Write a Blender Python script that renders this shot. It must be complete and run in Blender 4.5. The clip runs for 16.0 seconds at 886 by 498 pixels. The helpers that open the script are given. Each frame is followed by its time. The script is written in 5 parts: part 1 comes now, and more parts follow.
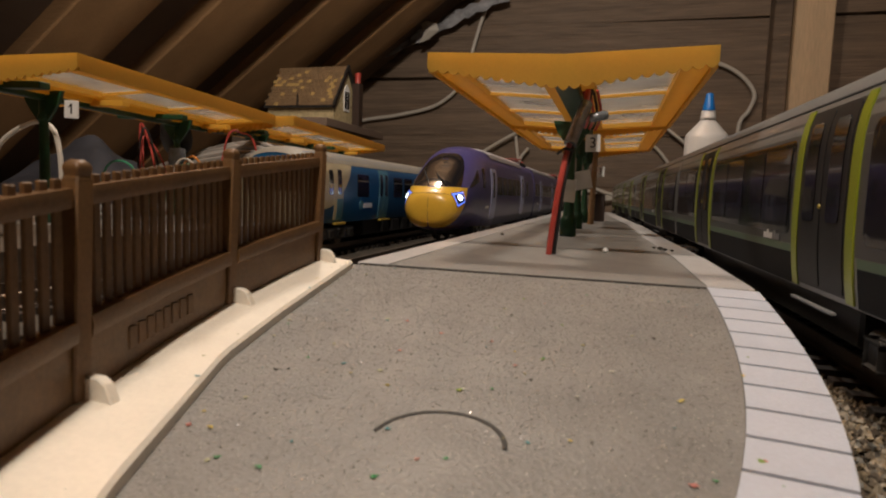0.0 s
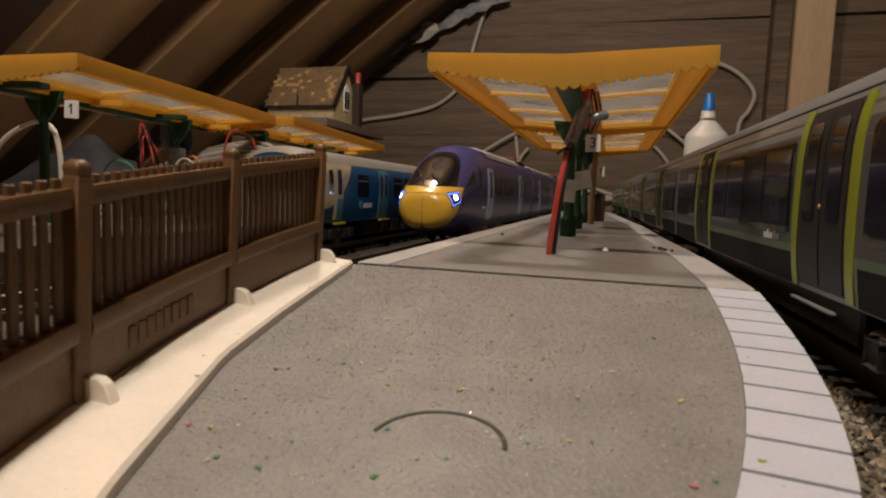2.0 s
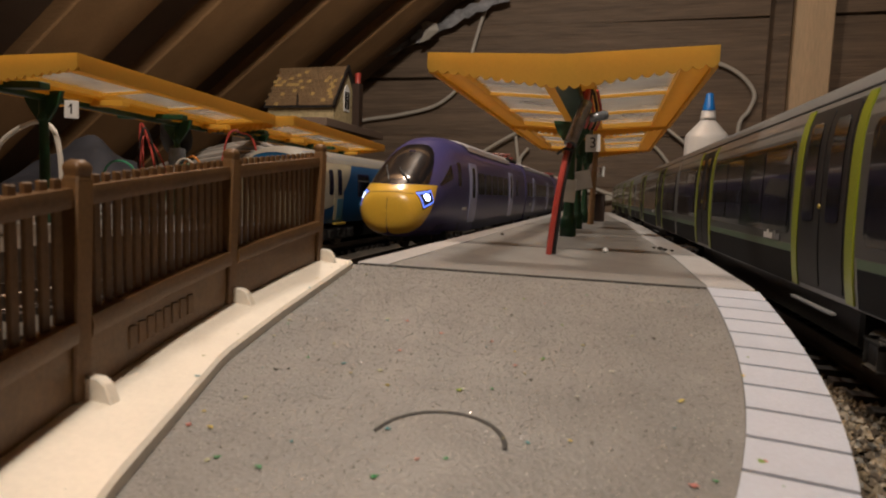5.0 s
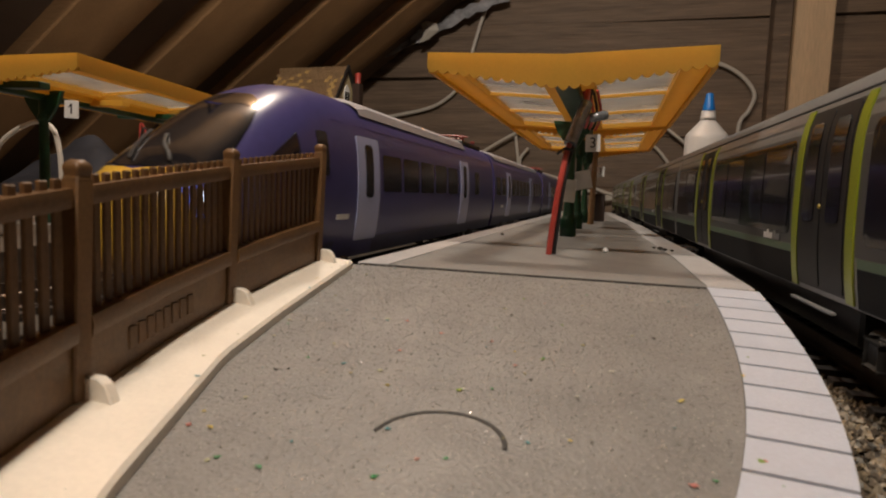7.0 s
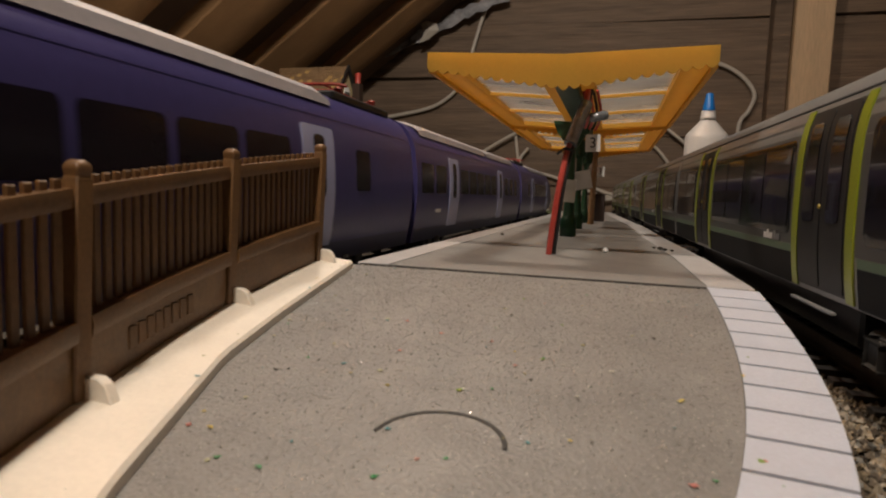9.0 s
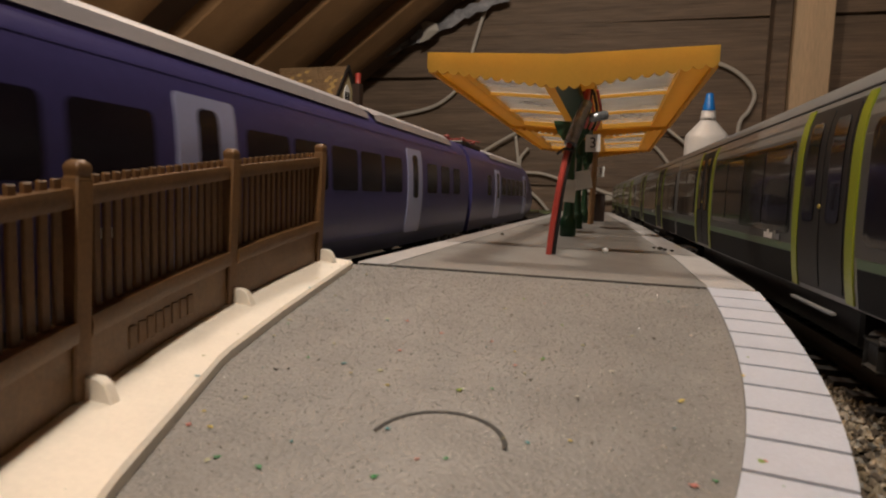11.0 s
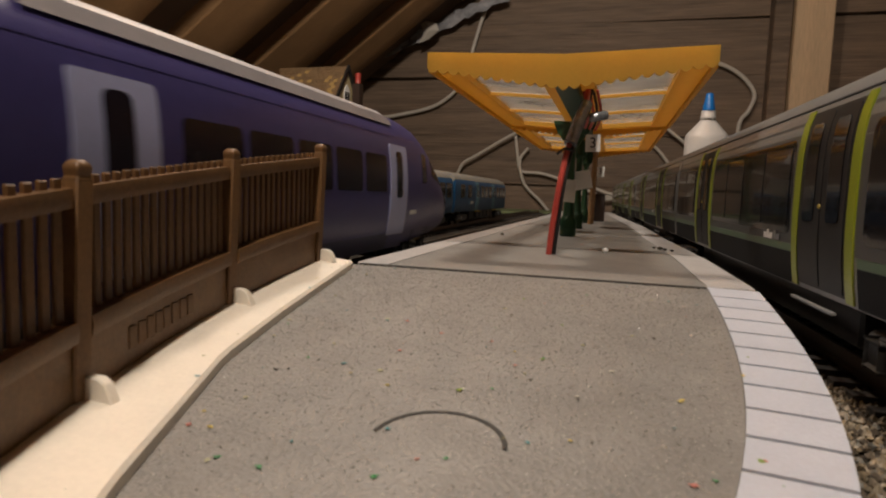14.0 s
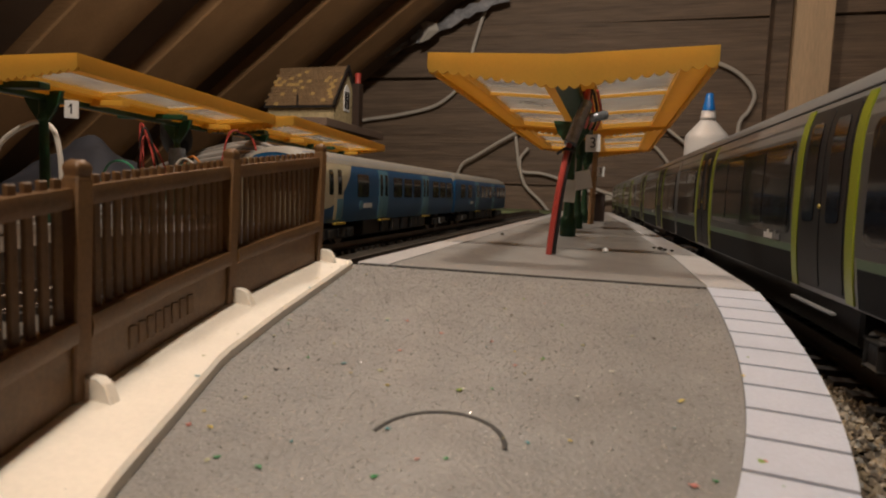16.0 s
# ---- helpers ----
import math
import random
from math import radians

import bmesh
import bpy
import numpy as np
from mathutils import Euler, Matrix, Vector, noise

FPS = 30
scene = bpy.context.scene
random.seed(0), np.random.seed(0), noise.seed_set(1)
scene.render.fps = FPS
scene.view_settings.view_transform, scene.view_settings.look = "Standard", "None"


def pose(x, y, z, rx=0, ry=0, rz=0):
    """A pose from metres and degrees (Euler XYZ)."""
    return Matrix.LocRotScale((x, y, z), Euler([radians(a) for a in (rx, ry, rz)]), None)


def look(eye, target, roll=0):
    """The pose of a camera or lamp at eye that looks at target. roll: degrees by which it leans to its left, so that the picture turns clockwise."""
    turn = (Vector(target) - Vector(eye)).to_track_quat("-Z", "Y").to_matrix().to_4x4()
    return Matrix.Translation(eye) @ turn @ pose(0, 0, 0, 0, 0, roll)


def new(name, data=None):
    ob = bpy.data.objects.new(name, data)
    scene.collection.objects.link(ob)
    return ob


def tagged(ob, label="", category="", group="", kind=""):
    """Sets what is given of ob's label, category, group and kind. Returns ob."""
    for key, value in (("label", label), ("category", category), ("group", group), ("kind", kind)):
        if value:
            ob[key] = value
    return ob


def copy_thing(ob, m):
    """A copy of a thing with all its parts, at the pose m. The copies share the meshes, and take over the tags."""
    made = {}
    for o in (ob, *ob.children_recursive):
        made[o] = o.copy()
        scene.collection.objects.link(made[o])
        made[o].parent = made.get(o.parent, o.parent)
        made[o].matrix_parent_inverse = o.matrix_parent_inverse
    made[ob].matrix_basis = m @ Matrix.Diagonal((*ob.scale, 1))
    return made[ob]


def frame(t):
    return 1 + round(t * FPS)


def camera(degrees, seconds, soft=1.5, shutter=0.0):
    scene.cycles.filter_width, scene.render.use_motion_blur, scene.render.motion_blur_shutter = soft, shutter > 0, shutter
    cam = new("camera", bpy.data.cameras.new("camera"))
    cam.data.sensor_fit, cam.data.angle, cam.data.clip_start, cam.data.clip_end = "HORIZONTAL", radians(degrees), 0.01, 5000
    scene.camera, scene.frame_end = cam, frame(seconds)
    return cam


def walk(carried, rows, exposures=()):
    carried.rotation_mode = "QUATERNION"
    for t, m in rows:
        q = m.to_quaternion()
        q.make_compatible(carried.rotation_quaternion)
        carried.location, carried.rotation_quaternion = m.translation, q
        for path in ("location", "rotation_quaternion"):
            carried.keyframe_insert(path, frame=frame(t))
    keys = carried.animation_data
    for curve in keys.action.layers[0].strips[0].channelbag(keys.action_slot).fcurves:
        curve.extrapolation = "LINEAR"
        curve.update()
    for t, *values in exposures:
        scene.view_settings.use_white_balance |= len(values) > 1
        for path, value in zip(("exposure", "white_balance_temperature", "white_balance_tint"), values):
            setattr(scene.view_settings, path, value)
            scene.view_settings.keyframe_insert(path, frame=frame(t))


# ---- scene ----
# A model railway in a loft, 4 mm to the foot. Lengths below are in millimetres; MM turns them into metres.
MM = 0.001
cam = camera(71.96, 16.0, soft=2.0, shutter=0.5)
YAW, PITCH = radians(15.34), radians(5.29)
EYE = Vector((0.0, 0.0, 38.0)) * MM
AHEAD = Vector((-math.sin(YAW) * math.cos(PITCH), math.cos(YAW) * math.cos(PITCH), -math.sin(PITCH)))
VIEW = look(EYE, EYE + AHEAD, 2.1)
cam.data.dof.use_dof = True
cam.data.dof.focus_distance = 0.21
cam.data.dof.aperture_fstop = cam.data.lens / 0.42
walk(cam, [(0.0, VIEW), (16.0, VIEW)], exposures=[(0.0, 0.0), (16.0, 0.0)])

# ---- light: two warm bulbs; the nearer hangs under the roof slope, behind and above the ramp ----
world = bpy.data.worlds.new("loft_dark")
scene.world = world
world.use_nodes = True
world.node_tree.nodes["Background"].inputs[0].default_value = (0.9, 0.75, 0.6, 1)
world.node_tree.nodes["Background"].inputs[1].default_value = 0.02


def bulb(name, x, y, z, watts, radius):
    data = bpy.data.lights.new(name, "POINT")
    data.energy, data.shadow_soft_size, data.color = watts, radius * MM, (1.0, 0.87, 0.74)
    ob = new(name, data)
    ob.location = Vector((x, y, z)) * MM
    return ob


bulb("bulb_main", 0, -230, 740, 17.0, 30)
bulb("bulb_second", -190, 450, 575, 7.0, 30)


# ---- materials ----
def material(name, color, rough=0.6, metal=0.0, vary=0.25, scale=60.0, fine=900.0, bump=0.15, coat=0.0, spec=0.5, color2=None, island=0.0, stretch=(1, 1, 1)):
    """Two scales of variation on one colour; scale and fine are cycles to the metre."""
    m = bpy.data.materials.new(name)
    m.use_nodes = True
    nt = m.node_tree
    b = nt.nodes["Principled BSDF"]
    tc = nt.nodes.new("ShaderNodeTexCoord")
    mp = nt.nodes.new("ShaderNodeMapping")
    mp.inputs["Scale"].default_value = stretch
    nt.links.new(tc.outputs["Object"], mp.inputs[0])
    n1 = nt.nodes.new("ShaderNodeTexNoise")
    n1.inputs["Scale"].default_value, n1.inputs["Detail"].default_value = scale, 5
    n2 = nt.nodes.new("ShaderNodeTexNoise")
    n2.inputs["Scale"].default_value, n2.inputs["Detail"].default_value = fine, 3
    nt.links.new(mp.outputs[0], n1.inputs["Vector"])
    nt.links.new(mp.outputs[0], n2.inputs["Vector"])
    add = nt.nodes.new("ShaderNodeMath")
    add.operation = "ADD"
    nt.links.new(n1.outputs[0], add.inputs[0])
    nt.links.new(n2.outputs[0], add.inputs[1])
    src = add.outputs[0]
    if island:
        inf = nt.nodes.new("ShaderNodeObjectInfo")
        ad2 = nt.nodes.new("ShaderNodeMath")
        ad2.operation, ad2.inputs[1].default_value = "MULTIPLY_ADD", island
        nt.links.new(inf.outputs["Random"], ad2.inputs[0])
        nt.links.new(src, ad2.inputs[2])
        src = ad2.outputs[0]
    ramp = nt.nodes.new("ShaderNodeMapRange")
    ramp.inputs["From Min"].default_value, ramp.inputs["From Max"].default_value = 0.6, 1.4 + island
    nt.links.new(src, ramp.inputs["Value"])
    mix = nt.nodes.new("ShaderNodeMix")
    mix.data_type = "RGBA"
    lo = color2 or tuple(c * (1 - vary) for c in color)
    hi = color if color2 else tuple(min(1, c * (1 + vary)) for c in color)
    mix.inputs["A"].default_value, mix.inputs["B"].default_value = (*lo, 1), (*hi, 1)
    nt.links.new(ramp.outputs[0], mix.inputs["Factor"])
    nt.links.new(mix.outputs["Result"], b.inputs["Base Color"])
    b.inputs["Roughness"].default_value, b.inputs["Metallic"].default_value = rough, metal
    b.inputs["Coat Weight"].default_value, b.inputs["Specular IOR Level"].default_value = coat, spec
    if bump:
        bp = nt.nodes.new("ShaderNodeBump")
        bp.inputs["Strength"].default_value, bp.inputs["Distance"].default_value = bump, 0.4 / max(fine, 1)
        nt.links.new(src, bp.inputs["Height"])
        nt.links.new(bp.outputs[0], b.inputs["Normal"])
    return m


def clear(name, color, rough, alpha_mix=0.75):
    """Thin clear plastic."""
    m = bpy.data.materials.new(name)
    m.use_nodes = True
    nt = m.node_tree
    b = nt.nodes["Principled BSDF"]
    b.inputs["Base Color"].default_value = (*color, 1)
    b.inputs["Roughness"].default_value = rough
    tr = nt.nodes.new("ShaderNodeBsdfTransparent")
    mx = nt.nodes.new("ShaderNodeMixShader")
    tc, mp, haze, band = (nt.nodes.new("ShaderNode" + k) for k in ("TexCoord", "Mapping", "TexNoise", "MapRange"))
    mp.inputs["Scale"].default_value = (1.0, 1.4, 1.0)
    haze.inputs["Scale"].default_value, haze.inputs["Detail"].default_value = 60.0, 6
    band.inputs["From Min"].default_value, band.inputs["From Max"].default_value = 0.32, 0.68
    band.inputs["To Min"].default_value, band.inputs["To Max"].default_value = 0.92 - alpha_mix, 1.2 - alpha_mix
    nt.links.new(tc.outputs["Object"], mp.inputs[0])
    nt.links.new(mp.outputs[0], haze.inputs["Vector"])
    nt.links.new(haze.outputs[0], band.inputs["Value"])
    nt.links.new(band.outputs[0], mx.inputs[0])
    nt.links.new(tr.outputs[0], mx.inputs[1])
    nt.links.new(b.outputs[0], mx.inputs[2])
    nt.links.new(mx.outputs[0], nt.nodes["Material Output"].inputs[0])
    return m


def add_translucent(m, color, share):
    """Light that passes through thin moulded plastic."""
    nt = m.node_tree
    tr = nt.nodes.new("ShaderNodeBsdfTranslucent")
    tr.inputs[0].default_value = (*color, 1)
    mx = nt.nodes.new("ShaderNodeMixShader")
    mx.inputs[0].default_value = share
    nt.links.new(nt.nodes["Principled BSDF"].outputs[0], mx.inputs[1])
    nt.links.new(tr.outputs[0], mx.inputs[2])
    nt.links.new(mx.outputs[0], nt.nodes["Material Output"].inputs[0])


def glow(name, color, strength):
    m = bpy.data.materials.new(name)
    m.use_nodes = True
    b = m.node_tree.nodes["Principled BSDF"]
    b.inputs["Base Color"].default_value = (*color, 1)
    b.inputs["Emission Color"].default_value = (*color, 1)
    b.inputs["Emission Strength"].default_value = strength
    return m


M_PLATFORM = material("platform_grey", (0.215, 0.208, 0.198), 0.46, vary=0.26, scale=90, fine=1600, bump=0.8)
M_PAVING = material("edge_paving", (0.47, 0.50, 0.58), 0.55, vary=0.08, scale=120, fine=1500, bump=0.3, island=0.1)
M_EDGE = material("platform_side", (0.16, 0.15, 0.14), 0.7, vary=0.25, bump=0.5)
M_PLASTIC_WHITE = material("cream_plastic", (0.80, 0.74, 0.64), 0.5, vary=0.07, scale=150, fine=1400, bump=0.2)
M_FENCE = material("brown_plastic", (0.150, 0.076, 0.028), 0.48, vary=0.3, scale=120, fine=1500, bump=0.25)
M_CANOPY = material("yellow_plastic", (0.70, 0.44, 0.075), 0.42, vary=0.1, scale=80, fine=800, bump=0.1)
add_translucent(M_CANOPY, (0.86, 0.58, 0.14), 0.45)
M_GREEN = material("dark_green_plastic", (0.012, 0.055, 0.022), 0.4, vary=0.25, scale=120, bump=0.1)
M_GLAZE = clear("clear_glazing", (0.82, 0.80, 0.76), 0.2, 0.5)
M_NAVY = material("navy_paint", (0.060, 0.053, 0.170), 0.3, vary=0.1, scale=30, fine=500, bump=0.02, spec=0.28)
M_HSGLASS = material("tinted_window_print", (0.014, 0.011, 0.018), 0.22, vary=0.15, bump=0.0, spec=0.3)
M_NAVY_DARK = material("dark_skirt", (0.028, 0.027, 0.085), 0.4, vary=0.15, bump=0.03)
M_NAVY_ROOF = material("roof_grey_blue", (0.42, 0.40, 0.42), 0.42, vary=0.12, scale=60, bump=0.05)
M_GOLD = material("yellow_nose", (0.66, 0.40, 0.045), 0.3, vary=0.06, scale=60, bump=0.02, coat=0.3)
# Shadow grey painted into the platform's joint and ring; also the nose's joint lines.
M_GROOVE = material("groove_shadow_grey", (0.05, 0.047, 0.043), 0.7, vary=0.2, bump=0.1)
M_BLACKGLASS = material("dark_glass", (0.010, 0.010, 0.012), 0.14, vary=0.1, bump=0.0, coat=0.5)
M_LILAC = material("pale_blue_paint", (0.40, 0.43, 0.66), 0.38, vary=0.06, bump=0.02)
M_BLACK = material("black_plastic", (0.012, 0.011, 0.011), 0.5, vary=0.3, bump=0.1)
M_HEAD = glow("headlight_glow", (0.72, 0.86, 1.0), 6.0)
M_HEADOFF = material("unlit_lamp", (0.35, 0.35, 0.38), 0.15, vary=0.05, bump=0.0)
M_LEDOFF = material("unlit_surround", (0.05, 0.05, 0.07), 0.25, vary=0.05, bump=0.0)
M_BLUELED = glow("blue_led_ring", (0.12, 0.22, 1.0), 1.2)
M_GREYBODY = material("grey_train_paint", (0.175, 0.178, 0.178), 0.35, vary=0.08, scale=40, bump=0.02, coat=0.2)
M_GREYROOF = material("grey_train_roof", (0.30, 0.29, 0.28), 0.5, vary=0.12, bump=0.05)
M_GREYDOOR = material("grey_door_paint", (0.019, 0.019, 0.020), 0.5, spec=0.25, vary=0.08, bump=0.02)
M_GREYSIDE = material("dark_side_grey", (0.075, 0.076, 0.076), 0.4, spec=0.35, vary=0.1, scale=40, bump=0.02)
M_LIME = material("lime_paint", (0.24, 0.29, 0.015), 0.35, vary=0.07, bump=0.02)
M_LOWERGREY = material("dark_lower_grey", (0.010, 0.010, 0.011), 0.7, spec=0.15, vary=0.15, bump=0.03)
M_MINT = material("pale_green_line", (0.085, 0.145, 0.085), 0.4, vary=0.07, bump=0.02)
M_TEAL = material("teal_paint", (0.008, 0.085, 0.215), 0.35, vary=0.1, scale=40, bump=0.02)
M_TEALDOOR = material("light_teal_paint", (0.09, 0.24, 0.33), 0.35, vary=0.08, bump=0.02)
M_CREAM = material("cream_paint", (0.50, 0.45, 0.31), 0.35, vary=0.06, bump=0.02)
M_TEALROOF = material("weathered_grey_roof", (0.21, 0.195, 0.165), 0.55, vary=0.15, bump=0.06)
M_WHITE = material("white_print", (0.75, 0.74, 0.72), 0.5, vary=0.04, bump=0.0)
M_DIMWHITE = material("grey_print", (0.22, 0.22, 0.22), 0.5, vary=0.04, bump=0.0)
M_YELLOWSTEP = material("yellow_step", (0.45, 0.32, 0.05), 0.5, vary=0.08, bump=0.0)
M_REDWIRE = material("red_insulation", (0.44, 0.062, 0.048), 0.3, vary=0.12, bump=0.03)
M_GREYTUBE = material("grey_sleeve", (0.26, 0.275, 0.30), 0.18, metal=0.5, vary=0.35, scale=250, fine=700, bump=0.7)
M_WHITECABLE = material("white_cable", (0.62, 0.57, 0.50), 0.45, vary=0.08, bump=0.03)
M_GREYLEAD = material("grey_lead", (0.22, 0.20, 0.18), 0.5, vary=0.12, bump=0.03)
# Ballast colour lowered to paint in the shade between the platforms.
M_BALLAST = material("ballast_stone", (0.060, 0.050, 0.038), 0.85, vary=0.55, scale=180, fine=1500, bump=0.6)
M_BOARD = material("brown_baseboard", (0.075, 0.054, 0.037), 0.75, vary=0.3, scale=14, fine=300, bump=0.4)
# Rail colour lowered as well, standing for the same shade.
M_STEEL = material("shade_dark_steel", (0.13, 0.10, 0.08), 0.4, metal=0.8, vary=0.2, bump=0.1)
M_SLEEPER = material("sleeper_plastic", (0.025, 0.02, 0.017), 0.55, vary=0.3, bump=0.2)
M_PLANK = material("dark_old_boards", (0.180, 0.125, 0.085), 0.6, vary=0.8, scale=14, fine=90, bump=0.6, island=0.3, stretch=(0.13, 1, 3.2))
M_RAFTER = material("pale_pine", (0.33, 0.19, 0.088), 0.65, vary=0.28, scale=9, fine=220, bump=0.35, island=0.2, stretch=(0.3, 3, 3))
M_STUD = material("pale_planed_pine", (0.62, 0.44, 0.27), 0.6, vary=0.2, scale=6, fine=160, bump=0.3, stretch=(3, 3, 0.25))
M_FELT = material("roof_felt", (0.15, 0.102, 0.074), 0.85, vary=0.3, scale=9, bump=0.4)
M_BOTTLE = material("white_bottle_plastic", (0.58, 0.56, 0.54), 0.4, vary=0.04, bump=0.02)
M_BLUECAP = material("blue_cap", (0.01, 0.16, 0.52), 0.35, vary=0.06, bump=0.02)


# ---- mesh helpers (millimetres in, metres out) ----
def finish(bm, smooth=True):
    if smooth:
        for f in bm.faces:
            f.smooth = True
    return bm


def mesh_of(name, bm, mat, smooth_angle=35):
    me = bpy.data.meshes.new(name)
    bmesh.ops.scale(bm, vec=(MM, MM, MM), verts=bm.verts)
    bmesh.ops.recalc_face_normals(bm, faces=bm.faces)
    lim = radians(smooth_angle)
    for f in bm.faces:
        f.smooth = True
    for e in bm.edges:
        e.smooth = len(e.link_faces) == 2 and e.calc_face_angle(0.0) < lim
    bm.to_mesh(me)
    bm.free()
    me.materials.append(mat)
    return me


def part(name, bm, mat, parent=None, label="", at=None, smooth_angle=35):
    ob = new(name, mesh_of(name, bm, mat, smooth_angle))
    if parent is not None:
        ob.parent = parent
    if at is not None:
        ob.matrix_basis = at
    if label:
        ob["label"] = label
    return ob


def empty(name, x, y, z, rz=0.0, label="", category="", group="", kind=""):
    ob = new(name)
    ob.empty_display_size = 0.01
    ob.matrix_basis = pose(x * MM, y * MM, z * MM, 0, 0, rz)
    return tagged(ob, label, category, group, kind)


def at_mm(x, y, z, rx=0, ry=0, rz=0):
    return pose(x * MM, y * MM, z * MM, rx, ry, rz)


def box(x0, x1, y0, y1, z0, z1, bevel=0.0, bm=None, seg=1):
    own = bm is None
    bm = bm or bmesh.new()
    before = set(bm.verts)
    r = bmesh.ops.create_cube(bm, size=1.0)
    for v in r["verts"]:
        v.co = Vector(((x0 + x1) / 2 + v.co.x * (x1 - x0), (y0 + y1) / 2 + v.co.y * (y1 - y0), (z0 + z1) / 2 + v.co.z * (z1 - z0)))
    if bevel and own:
        bmesh.ops.bevel(bm, geom=list(bm.edges), offset=bevel, segments=seg, affect="EDGES", profile=0.5)
    return bm


def prism(points, lo, hi, axis="z", bm=None, bevel=0.0):
    """A polygon (list of 2D points) pulled along an axis; points are (x, y), (x, z) or (y, z)."""
    own = bm is None
    bm = bm or bmesh.new()
    def put(p, h):
        return {"z": (p[0], p[1], h), "y": (p[0], h, p[1]), "x": (h, p[0], p[1])}[axis]
    a = [bm.verts.new(put(p, lo)) for p in points]
    b = [bm.verts.new(put(p, hi)) for p in points]
    n = len(points)
    bm.faces.new(a)
    bm.faces.new(list(reversed(b)))
    for i in range(n):
        bm.faces.new((a[i], b[i], b[(i + 1) % n], a[(i + 1) % n]))
    if bevel and own:
        bmesh.ops.bevel(bm, geom=list(bm.edges), offset=bevel, segments=1, affect="EDGES", profile=0.5)
    return bm


def lathe(profile, n=20, bm=None, cx=0.0, cy=0.0):
    """Turned about z: profile of (radius, z) from bottom to top."""
    bm = bm or bmesh.new()
    rings = [[bm.verts.new((cx + r * math.cos(2 * math.pi * k / n), cy + r * math.sin(2 * math.pi * k / n), z)) for k in range(n)] for r, z in profile]
    for a, b in zip(rings, rings[1:]):
        for k in range(n):
            bm.faces.new((a[k], a[(k + 1) % n], b[(k + 1) % n], b[k]))
    bm.faces.new(list(reversed(rings[0])))
    bm.faces.new(rings[-1])
    return bm


def smooth_path(points, steps=8):
    """A Catmull-Rom line through the points."""
    pts = [Vector(p) for p in points]
    pts = [pts[0] * 2 - pts[1]] + pts + [pts[-1] * 2 - pts[-2]]
    out = []
    for i in range(1, len(pts) - 2):
        a, b, c, d = pts[i - 1:i + 3]
        for k in range(steps):
            t = k / steps
            out.append(0.5 * (2 * b + (c - a) * t + (2 * a - 5 * b + 4 * c - d) * t * t + (3 * b - a - 3 * c + d) * t ** 3))
    out.append(pts[-2])
    return out


def tube(points, radius, n=8, steps=8, bm=None):
    bm = bm or bmesh.new()
    line = smooth_path(points, steps)
    rings = []
    side = None
    for i, p in enumerate(line):
        way = (line[min(i + 1, len(line) - 1)] - line[max(i - 1, 0)]).normalized()
        side = way.orthogonal().normalized() if side is None else (side - way * side.dot(way)).normalized()
        up = way.cross(side)
        rings.append([bm.verts.new(p + radius * (math.cos(2 * math.pi * k / n) * side + math.sin(2 * math.pi * k / n) * up)) for k in range(n)])
    for a, b in zip(rings, rings[1:]):
        for k in range(n):
            bm.faces.new((a[k], a[(k + 1) % n], b[(k + 1) % n], b[k]))
    bm.faces.new(list(reversed(rings[0])))
    bm.faces.new(rings[-1])
    return bm


def sheet(grid, thickness=0.0, bm=None):
    """A quad sheet from rows of points; with a thickness it becomes a slab along its own normals."""
    bm = bm or bmesh.new()
    rows = [[bm.verts.new(p) for p in row] for row in grid]
    faces = []
    for a, b in zip(rows, rows[1:]):
        for k in range(len(a) - 1):
            faces.append(bm.faces.new((a[k], a[k + 1], b[k + 1], b[k])))
    if thickness:
        bmesh.ops.recalc_face_normals(bm, faces=faces)
        bmesh.ops.solidify(bm, geom=faces, thickness=thickness)
    return bm


def lerp(table, u):
    """Linear reading of a table of (u, value)."""
    return float(np.interp(u, [a for a, _ in table], [b for _, b in table]))


# ---- loft: floor, gable of boards, roof slope with rafters ----
WALL_Y = 1500.0
floor = part("floor", box(-1700, 1700, -1600, WALL_Y + 40, -790, -770), M_BOARD)
tagged(floor, "dusty brown chipboard loft floor", "floor", kind="structure")
ground = part("ground", box(-900, 900, -400, WALL_Y - 20, -18, 0, 1.0), M_BOARD)
tagged(ground, "brown painted plywood baseboard of the layout", "baseboard", kind="structure")


def roof_z(x):
    return 390.0 + (x + 600.0) * 0.75


wall_gable = empty("wall_gable", 0, WALL_Y, 0, 0, "gable end wall of dark weathered boards", "wall", kind="structure")
part("wall_core", box(-1700, 1700, 24, 50, -770, 1700), M_FELT, wall_gable)
rng = random.Random(4)
z = -60.0
while z < 1180:
    h = 118 + rng.random() * 26
    bm = box(-1650, 1650, 0, 22, 0, h - 1.6, 0.8)
    part("board", bm, M_PLANK, wall_gable, at=at_mm(rng.uniform(-8, 8), rng.uniform(-2, 2), z, 0, rng.uniform(-0.5, 0.5), 0))
    z += h
for nm, dims in (("wall_back", (-1700, 1700, -1640, -1600, -770, 1700)), ("wall_side", (1700, 1740, -1600, WALL_Y + 50, -770, 1700)), ("wall_eaves", (-1740, -1700, -1640, WALL_Y + 50, -770, 1700))):
    tagged(part(nm, box(*dims), M_PLANK), "plain dark boarded loft wall", "wall", kind="structure")
tagged(part("ceiling", box(-1700, 1700, -1640, WALL_Y + 50, 1700, 1730), M_FELT), "dark underside of the loft roof", "ceiling", kind="structure")
XT = 700.0
SLOPE_DROP = 44.0
